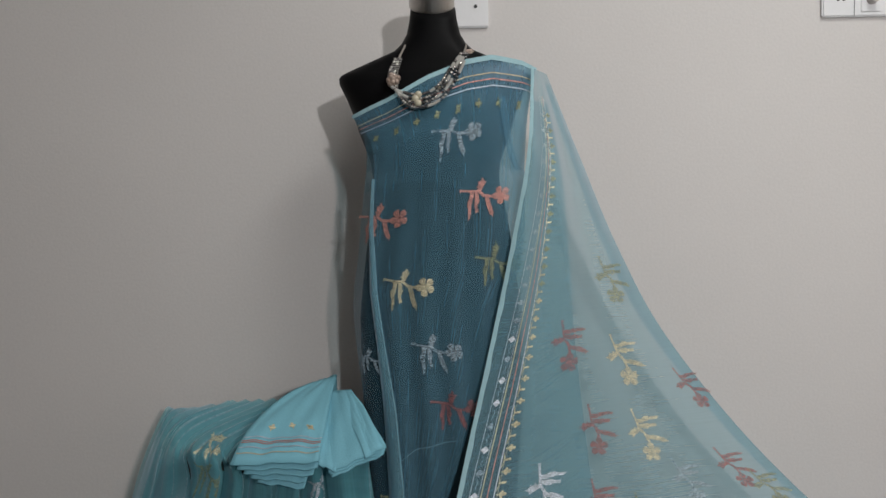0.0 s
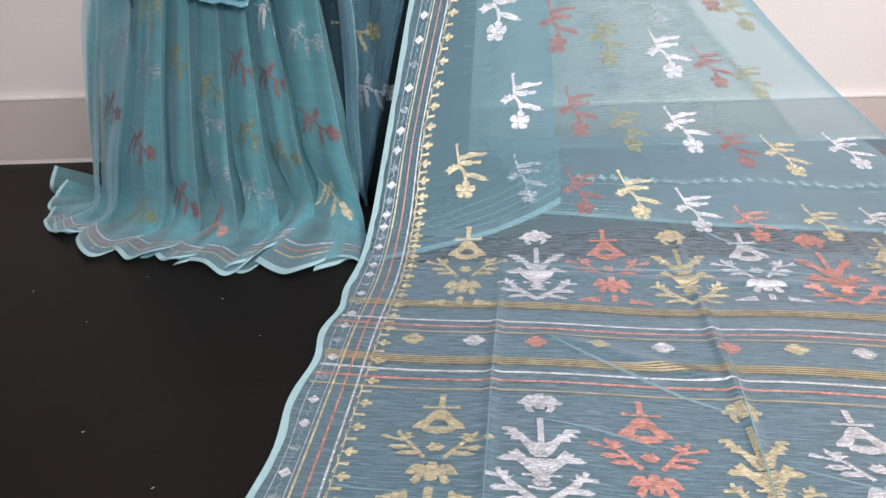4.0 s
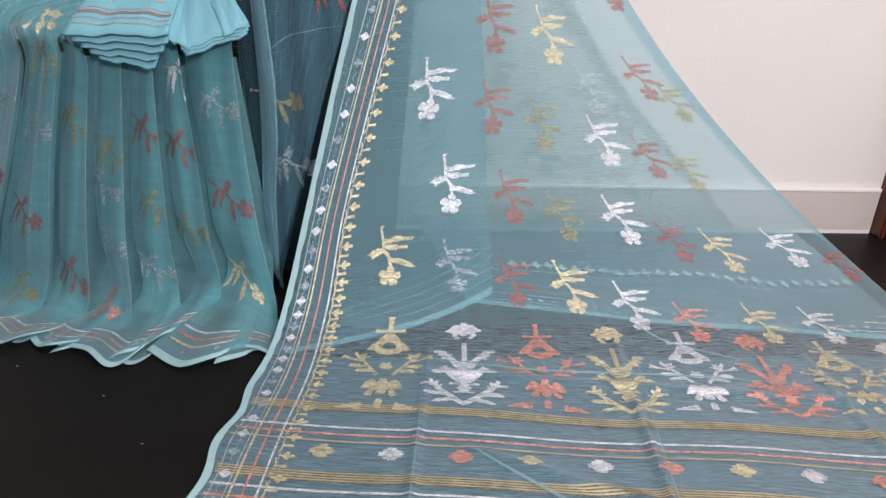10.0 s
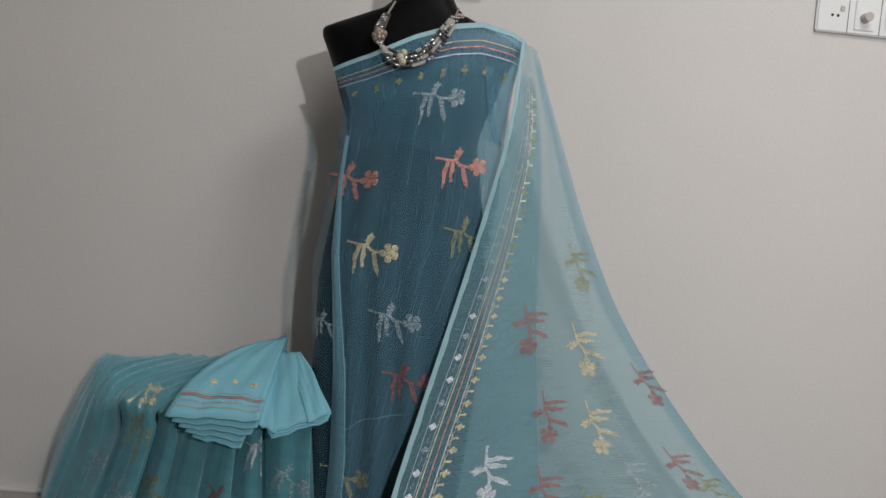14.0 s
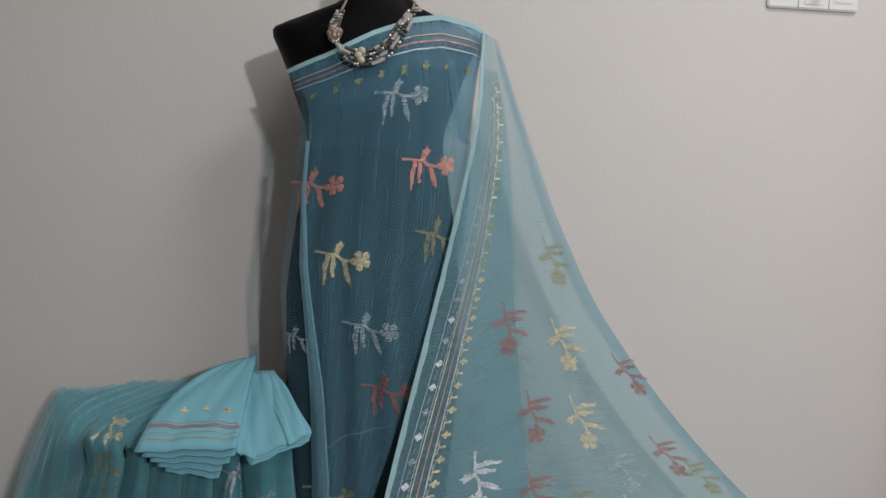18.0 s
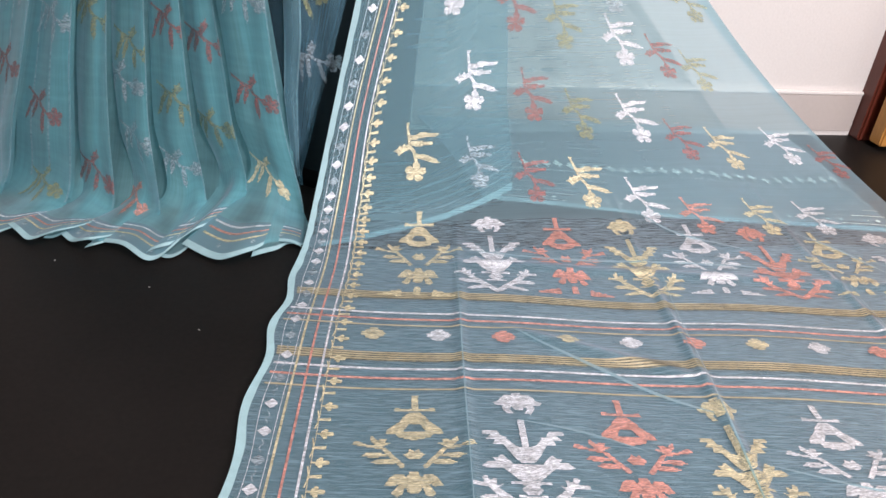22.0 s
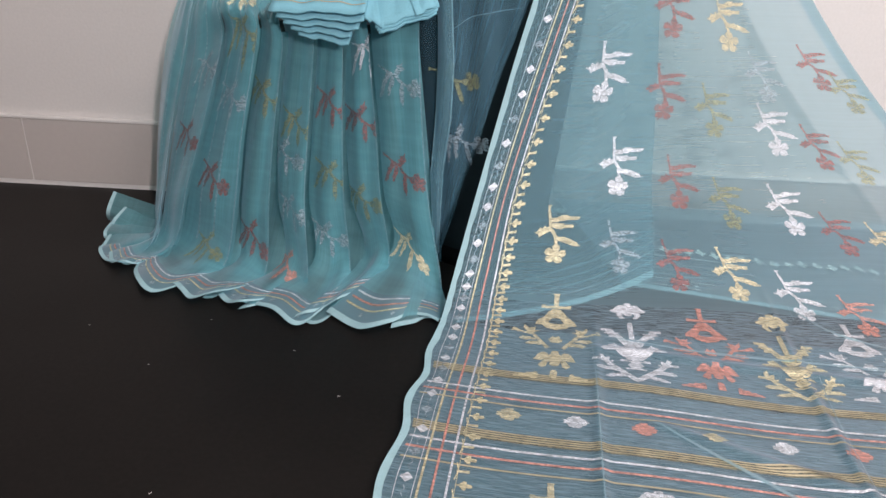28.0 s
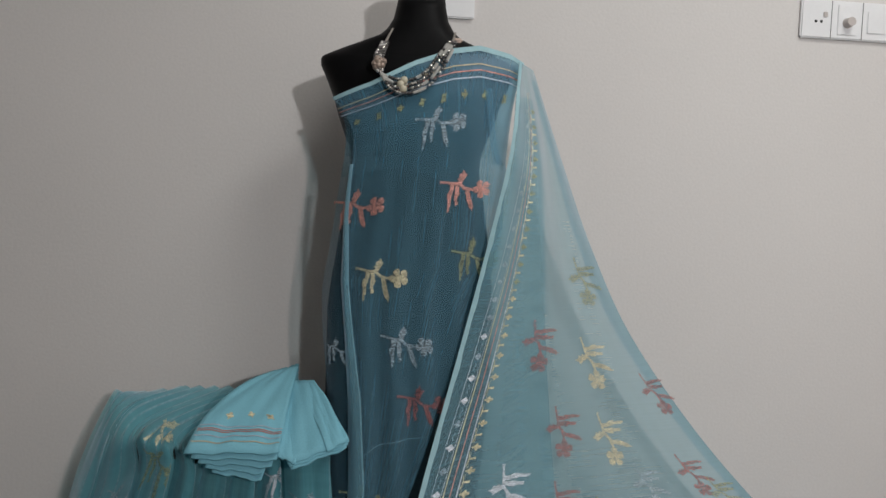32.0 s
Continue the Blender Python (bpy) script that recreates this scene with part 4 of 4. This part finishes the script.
PLEATS = [pleat(k) for k in range(8)]
for k, f in enumerate(PLEATS):
    sheet("pleat", f, np.linspace(0, 1, 26), np.linspace(0, 1, 90), PLEAT, cover, cells=(0.08, 0.9), upright=True)

    def behind(u, v, f=f, k=k):
        """The cloth turned under along the sharp fold."""
        p = f(1.0 - (0.5 + 0.12 * np.sin(5 * v + k)) * u, 0.22 + 0.70 * v)
        p[:, 1] += 0.0015 + 0.012 * np.sin(np.pi * np.clip(u, 0, 1)) ** 0.6
        return p

    sheet("pleat_return", behind, np.linspace(0, 1, 10), np.linspace(0, 1, 50), PLEAT, cover, cells=(0.05, 0.6), upright=True)
    # light caught by the sharp fold, painted as a pale band
    band("fold_shine", f, 0.968, 0.99, 0.30, 0.86, 1, 50, SHINE_BORDER, cover, off=0.0008)
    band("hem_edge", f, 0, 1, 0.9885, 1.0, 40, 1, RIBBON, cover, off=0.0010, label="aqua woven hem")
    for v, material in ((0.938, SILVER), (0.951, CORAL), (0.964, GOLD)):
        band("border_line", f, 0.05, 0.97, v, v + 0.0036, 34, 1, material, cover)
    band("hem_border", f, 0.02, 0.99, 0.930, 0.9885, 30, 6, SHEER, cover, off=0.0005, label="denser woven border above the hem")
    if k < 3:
        # narrow gathers shown only by the light on them, as pale bands
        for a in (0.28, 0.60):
            band("gather_shine", f, a, a + 0.035, 0.06, 0.80, 1, 60, SHINE_BORDER, cover, off=0.0010)
    for j in range(3):
        stitched("diamond", f, 0.2 + 0.28 * j, 0.977, [[(-6, 0), (-2, -4), (2, -4), (6, 0), (2, 4), (-2, 4)]], SILVER_REVERSE, cover, pitch=0, turn=90)

    def under_hem(u, v, f=f, k=k):
        """The tucked part of the pleat comes out again under the hem."""
        p = f(0.97 - 0.6 * u, 0.84 + 0.16 * v)
        p[:, 0] += (0.020 + 0.012 * np.sin(3 * k)) * v
        p[:, 1] += (0.016 - 0.010 * np.sin(2 * k)) * v - 0.010 * np.sin(4 * u + k) * v
        p[:, 2] = np.maximum(p[:, 2] - 0.003 - 0.006 * v, 0.0028)
        return p

    sheet("hem_fan", under_hem, np.linspace(0, 1, 16), np.linspace(0, 1, 14), PLEAT, cover, cells=(0.08, 0.15), upright=True)
    band("hem_edge", under_hem, 0, 1, 0.93, 1.0, 20, 1, RIBBON, cover, off=0.0006)
    if k < 3:
        sheet("pleat_lining", lambda u, v, f=f: f(u, 0.84 * v) + np.array([0.004, 0.005, -0.004]), np.linspace(0, 1, 16), np.linspace(0, 1, 30), PLEAT, cover, cells=(0.08, 0.3), upright=True)


def inner_cloth(u, v):
    """The back of the pleats, seen through the front ones."""
    a = curve3(((-0.60, 1.47, 0), (-0.42, 1.385, 0), (-0.28, 1.385, 0), (-0.15, 1.40, 0)), u)
    b = curve3(((-0.68, 1.46, 0), (-0.50, 1.37, 0), (-0.30, 1.37, 0), (-0.10, 1.38, 0)), u)
    p = a + (b - a) * v[:, None]
    p[:, 1] += 0.008 * np.sin(43 * u + 3 * v)
    p[:, 1] -= 0.085 * np.clip(v * 4 - 3, 0, 1) ** 2
    p[:, 2] = 0.44 - 0.43 * v
    return p


sheet("inner_cloth", inner_cloth, np.linspace(0, 1, 120), np.linspace(0, 1, 20), PLEAT, cover, cells=(0.6, 0.5), upright=True)

lean = dict(turn=72, flip=-1.0, size=1.0)


def skirt_sprigs(material, places, **how):
    for k, u, v in places:
        stitched("sprig_motif", PLEATS[k], u, v, SPRIG, material, cover, **how)


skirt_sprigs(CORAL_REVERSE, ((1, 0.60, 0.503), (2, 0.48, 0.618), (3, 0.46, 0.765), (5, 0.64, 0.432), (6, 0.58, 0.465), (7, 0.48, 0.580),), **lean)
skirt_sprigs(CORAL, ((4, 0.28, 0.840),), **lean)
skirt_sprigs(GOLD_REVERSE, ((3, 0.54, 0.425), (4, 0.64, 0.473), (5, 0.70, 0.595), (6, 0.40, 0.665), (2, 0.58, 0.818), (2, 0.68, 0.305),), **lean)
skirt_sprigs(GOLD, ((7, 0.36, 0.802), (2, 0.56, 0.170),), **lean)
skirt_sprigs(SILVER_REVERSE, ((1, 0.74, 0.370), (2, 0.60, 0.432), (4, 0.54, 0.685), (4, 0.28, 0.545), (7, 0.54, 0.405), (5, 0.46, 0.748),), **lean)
skirt_sprigs(SILVER, ((6, 0.96, 0.348),), **lean)


def flap(top, tip, tip_low, low, wave):
    """A loose loop of the hem beside the pleats."""
    c = [np.array(q) for q in (top, tip, tip_low, low)]

    def f(u, v):
        w, h = u[:, None], v[:, None]
        p = (c[0] * (1 - w) + c[1] * w) * (1 - h) + (c[3] * (1 - w) + c[2] * w) * h
        p[:, 2] += 0.006 * np.sin(5 * u + wave) * np.sin(np.pi * v)
        p[:, 1] -= 0.016 * np.sin(np.pi * v) * (0.4 + u)
        return np.maximum(p, (-9.0, -9.0, 0.003))
    sheet("hem_flap", f, np.linspace(0, 1, 24), np.linspace(0, 1, 12), PLEAT, cover, cells=(0.2, 0.1))
    band("hem_edge", f, 0.93, 1.0, 0, 1, 1, 12, RIBBON, cover)


flap((-0.690, 1.470, 0.052), (-0.796, 1.490, 0.074), (-0.812, 1.480, 0.012), (-0.695, 1.450, 0.006), 1.0)
flap((-0.690, 1.455, 0.030), (-0.765, 1.465, 0.050), (-0.790, 1.440, 0.008), (-0.690, 1.420, 0.006), 2.2)
flap((-0.685, 1.430, 0.022), (-0.785, 1.440, 0.026), (-0.778, 1.395, 0.006), (-0.680, 1.390, 0.008), 3.1)
flap((-0.680, 1.400, 0.024), (-0.770, 1.395, 0.018), (-0.768, 1.345, 0.006), (-0.670, 1.350, 0.012), 0.4)

# ---- folded cloth on the stool ----
def slab_sheet(name, f, th, nu, nv, material, parent, label=""):
    """A cloth fold with thickness: upper and lower face and rounded rim."""
    us, vs = np.linspace(0, 1, nu), np.linspace(0, 1, nv)
    uu, vv = np.meshgrid(us, vs)
    up, dn = lifted(f, uu.ravel(), vv.ravel(), th / 2), lifted(f, uu.ravel(), vv.ravel(), -th / 2)
    m = len(up)
    fs = [(j * nu + i, j * nu + i + 1, (j + 1) * nu + i + 1, (j + 1) * nu + i) for j in range(nv - 1) for i in range(nu - 1)]
    faces = fs + [tuple(m + q for q in fc[::-1]) for fc in fs]
    rim = [i for i in range(nu)] + [j * nu + nu - 1 for j in range(1, nv)] + [(nv - 1) * nu + i for i in range(nu - 2, -1, -1)] + [j * nu for j in range(nv - 2, 0, -1)]
    faces += [(rim[i], m + rim[i], m + rim[(i + 1) % len(rim)], rim[(i + 1) % len(rim)]) for i in range(len(rim))]
    me = bpy.data.meshes.new(name)
    me.from_pydata(up.tolist() + dn.tolist(), [], faces)
    me.polygons.foreach_set("use_smooth", [True] * len(me.polygons))
    return link(name, me, material, parent, label)


def quad(c00, c10, c11, c01, sag=0.0, bulge=0.0):
    c = [np.array(x, float) for x in (c00, c10, c11, c01)]

    def f(u, v):
        u, v = u[:, None], v[:, None]
        p = (c[0] * (1 - u) + c[1] * u) * (1 - v) + (c[3] * (1 - u) + c[2] * u) * v
        p[:, 2] += (sag * np.sin(np.pi * v) * (1 - 0.5 * u))[:, 0]
        p[:, 2] += (0.0035 * np.sin(9 * v + 5 * u) * np.sin(6 * u + 1) + 0.0012 * np.sin(23 * u + 4 * v))[:, 0]
        p[:, 0] -= (bulge * np.sin(np.pi * v) * (1 - u))[:, 0]
        return p
    return f


blouse = tagged(new("folded_blouse_piece"), "folded opaque aqua blouse piece with striped border lying on the stool", "folded cloth")
SHORT = (0.0, 0.003, 0.012, 0.026, 0.030)
for k in range(5):
    f = quad((-0.262 + 0.006 * k, 1.51, 0.583 - 0.0095 * k), (-0.226, 1.51, 0.598 - 0.0095 * k), (-0.231 - SHORT[k], 1.300 + 0.003 * k, 0.485 - 0.0135 * k), (-0.391 + 0.011 * k, 1.300 + 0.004 * k, 0.483 - 0.0095 * k), 0.020, 0.024)
    slab_sheet("fold", f, 0.0034, 18, 16, FOLDED, blouse)
f0 = quad((-0.262, 1.51, 0.583), (-0.226, 1.51, 0.598), (-0.231, 1.300, 0.485), (-0.391, 1.300, 0.483), 0.020, 0.024)
for v, material in ((0.785, SILVER_LINE), (0.815, CORAL_LINE), (0.83, CORAL_LINE), (0.87, SILVER_LINE), (0.915, GOLD_LINE)):
    band("border_line", f0, 0.02, 0.99, v, v + 0.008, 18, 1, material, blouse, off=0.0026)
for k in range(3):
    stitched("clover", f0, 0.30 + 0.26 * k, 0.70 - 0.03 * (k % 2), CLOVER, GOLD, blouse, turn=90 + 30 * k, size=0.8, off=0.003, metric=(0.12, 0.23), pitch=0)
for k in range(3):
    d = 0.0055 * k
    f = quad((-0.252, 1.480, 0.570 - d), (-0.186, 1.445, 0.579 - d), (-0.112 - 0.002 * k, 1.335, 0.496 - d), (-0.216 + 0.003 * k, 1.309, 0.463 - d * 0.8), 0.010)
    slab_sheet("fold", f, 0.0044, 14, 14, FOLDED, blouse)
slab_sheet("fold", quad((-0.252, 1.478, 0.570), (-0.236, 1.470, 0.572), (-0.202, 1.309, 0.463), (-0.234, 1.307, 0.479), 0.008), 0.004, 8, 14, FOLDED, blouse)
# the upper lap, creased from the shoulder of the fold to its lower edge
slab_sheet("fold", quad((-0.226, 1.470, 0.571), (-0.186, 1.443, 0.581), (-0.113, 1.334, 0.501), (-0.150, 1.320, 0.484), 0.010), 0.003, 12, 14, FOLDED, blouse)

# ---- switch plates ----
def switch_plate(x0, x1, z0, z1, label):
    ob = tagged(new("switch_plate"), label, "switch plate")
    part("plate", box(bmesh.new(), x0, WALL_Y - 0.010, z0, x1, WALL_Y, z1, 0.003), PLATE, ob)
    return ob


left_plate = switch_plate(0.025, 0.112, 1.348, 1.436, "white single-module wall plate with one hole")
part("hole", cylinder(bmesh.new(), (0.083, WALL_Y - 0.0112, 1.395), (0.083, WALL_Y - 0.009, 1.395), 0.004, 0.004), HOLE, left_plate)
right_plate = switch_plate(0.870, 1.09, 1.356, 1.444, "white modular switch board with socket and dimmer")

for x in (0.942, 1.017):
    part("seam", box(bmesh.new(), x - 0.0006, WALL_Y - 0.0108, 1.358, x + 0.0006, WALL_Y - 0.009, 1.442), HOLE, right_plate)
for x, z in ((0.905, 1.394), (0.918, 1.394)):
    part("socket_hole", cylinder(bmesh.new(), (x, WALL_Y - 0.0112, z), (x, WALL_Y - 0.009, z), 0.0032, 0.0032), HOLE, right_plate)
part("rocker", box(bmesh.new(), 0.922, WALL_Y - 0.0125, 1.404, 0.932, WALL_Y - 0.009, 1.416, 0.001), SKIRT, right_plate, "small grey indicator switch")
dial = part("dimmer", box(bmesh.new(), 0.957, WALL_Y - 0.0125, 1.366, 1.003, WALL_Y - 0.009, 1.434, 0.001), PLATE, right_plate, "square dimmer module")
part("knob", cylinder(bmesh.new(), (0.980, WALL_Y - 0.030, 1.393), (0.980, WALL_Y - 0.012, 1.393), 0.010, 0.012, 24), SKIRT, dial, "round grey dimmer knob")
part("rocker", box(bmesh.new(), 1.028, WALL_Y - 0.0125, 1.372, 1.075, WALL_Y - 0.009, 1.424, 0.002), PLATE, right_plate)

# ---- necklace ----
BEAD = mat("grey_metal_bead", (0.17, 0.16, 0.16), 0.2, metal=0.9, vary=0.6, scale=60, fine=400)
PEARL = mat("cream_pearl", (0.55, 0.5, 0.38), 0.25, vary=0.1)
TUBE = mat("pale_shell_tube", (0.42, 0.41, 0.38), 0.35, vary=0.2, scale=50)
ROSE = mat("antique_brass_rose", (0.36, 0.28, 0.23), 0.35, metal=0.5, vary=0.4, scale=80)
CORD = mat("grey_cord", (0.3, 0.27, 0.24), 0.8)
necklace = tagged(new("necklace"), "four-strand bead necklace with pearls on the neck of the dress form", "necklace")


def on_chest(x, z, off):
    rx, ry, cy = body_ring(z)
    e = np.clip(abs(x + 0.01) / (rx + 0.012), 0, 0.97)
    return Vector((x, cy - (ry + 0.020) * (1 - e ** 2.5) ** 0.4 - off, z))


def ball(name, r, n=10):
    b = bmesh.new()
    bmesh.ops.create_uvsphere(b, u_segments=n, v_segments=n // 2 + 2, radius=r)
    for fc in b.faces:
        fc.smooth = True
    me = bpy.data.meshes.new(name)
    b.to_mesh(me)
    b.free()
    return me


small, pearl = ball("bead", 0.0034), ball("pearl", 0.0068, 16)
small.materials.append(BEAD)
# paler copy of the bead, its colour painting the sparkle on the strands
bright = ball("bead", 0.0035)
bright.materials.append(mat("glint_bead", (0.62, 0.60, 0.57), 0.18, metal=0.9, vary=0.3, scale=60, fine=400))
pearl.materials.append(PEARL)
tube = bpy.data.meshes.new("tube_bead")
b = cylinder(bmesh.new(), (-0.007, 0, 0), (0.007, 0, 0), 0.0029, 0.0029, 10)
b.to_mesh(tube)
b.free()
tube.materials.append(TUBE)
rng_n = random.Random(4)
for j in range(4):
    d = j - 1.5
    pts = [(-0.079 + 0.0035 * d, 1.222, 0), (-0.089 + 0.005 * d, 1.190, 0), (-0.084 + 0.003 * d, 1.160 - 0.003 * d, 0), (-0.060, 1.141 - 0.0075 * d, 0), (-0.028, 1.139 - 0.0085 * d, 0),
           (0.004 + 0.003 * d, 1.158 - 0.008 * d, 0), (0.027 + 0.005 * d, 1.195 - 0.004 * d, 0), (0.046 + 0.004 * d, 1.230, 0)]
    ts = np.linspace(0, 1, 44)
    c = curve3(pts, ts)
    c2 = curve3(pts, np.minimum(ts + 0.01, 1)) - curve3(pts, np.maximum(ts - 0.01, 0))
    skip = 0
    for i in range(44):
        if skip:
            skip -= 1
            continue
        kind = small
        if 26 <= i < 42 and rng_n.random() < 0.22:
            kind, skip = tube, 1
        elif j < 3 and i == 22 - j % 2:
            kind, skip = pearl, 1
        elif 13 <= i < 18 and rng_n.random() < 0.3:
            kind, skip = tube, 1
        # a third of the small beads carry the painted sparkle
        if kind is small and rng_n.random() < 0.33:
            kind = bright
        ob = new("bead" if kind is bright else kind.name, kind)
        ob.parent = necklace
        ang = math.atan2(c2[i, 1], c2[i, 0])
        ob.matrix_basis = Matrix.Translation(on_chest(c[i, 0], c[i, 1], 0.004)) @ pose(0, 0, 0, 0, -math.degrees(ang), 0)
rose = new("rose_clasp")
rose.parent = necklace
bm = bmesh.new()
for k in range(9):
    a = k * 2.4
    r = 0.0035 * math.sqrt(k)
    bmesh.ops.create_uvsphere(bm, u_segments=10, v_segments=6, radius=0.0062, matrix=Matrix.Translation(on_chest(-0.089 + r * math.cos(a), 1.180 + r * math.sin(a), 0.010 - 0.0006 * k)))
part("petals", bm, ROSE, rose, "antique brass rose ornament", smooth=True)
for side, x0, z0, x1, z1 in ((-1, -0.079, 1.222, -0.066, 1.252), (1, 0.046, 1.230, 0.052, 1.252)):
    part("cord", cylinder(bmesh.new(), on_chest(x0, z0, 0.003), on_chest(x1, z1, 0.0), 0.0022, 0.0018, 8), CORD, necklace)
part("leaf_clasp", box(bmesh.new(), 0.046, 1.425, 1.233, 0.066, 1.432, 1.241, 0.003), ROSE, necklace, "small brass leaf clasp")

# ---- open wooden door leaf ----
leaf = tagged(new("door_leaf"), "orange varnished wooden door leaf standing open", "door")
part("stile", box(bmesh.new(), 1.297, 1.588, 0.012, 1.40, 1.633, 2.03, 0.004), ORANGE, leaf)
part("panel", box(bmesh.new(), 1.40, 1.598, 0.10, 1.95, 1.623, 1.95, 0.002), ORANGE, leaf)
part("rail", box(bmesh.new(), 1.40, 1.588, 0.012, 1.95, 1.633, 0.10, 0.003), ORANGE, leaf)
part("rail", box(bmesh.new(), 1.40, 1.588, 1.95, 1.95, 1.633, 2.03, 0.003), ORANGE, leaf)
part("stile", box(bmesh.new(), 1.95, 1.588, 0.012, 2.05, 1.633, 2.03, 0.004), ORANGE, leaf)
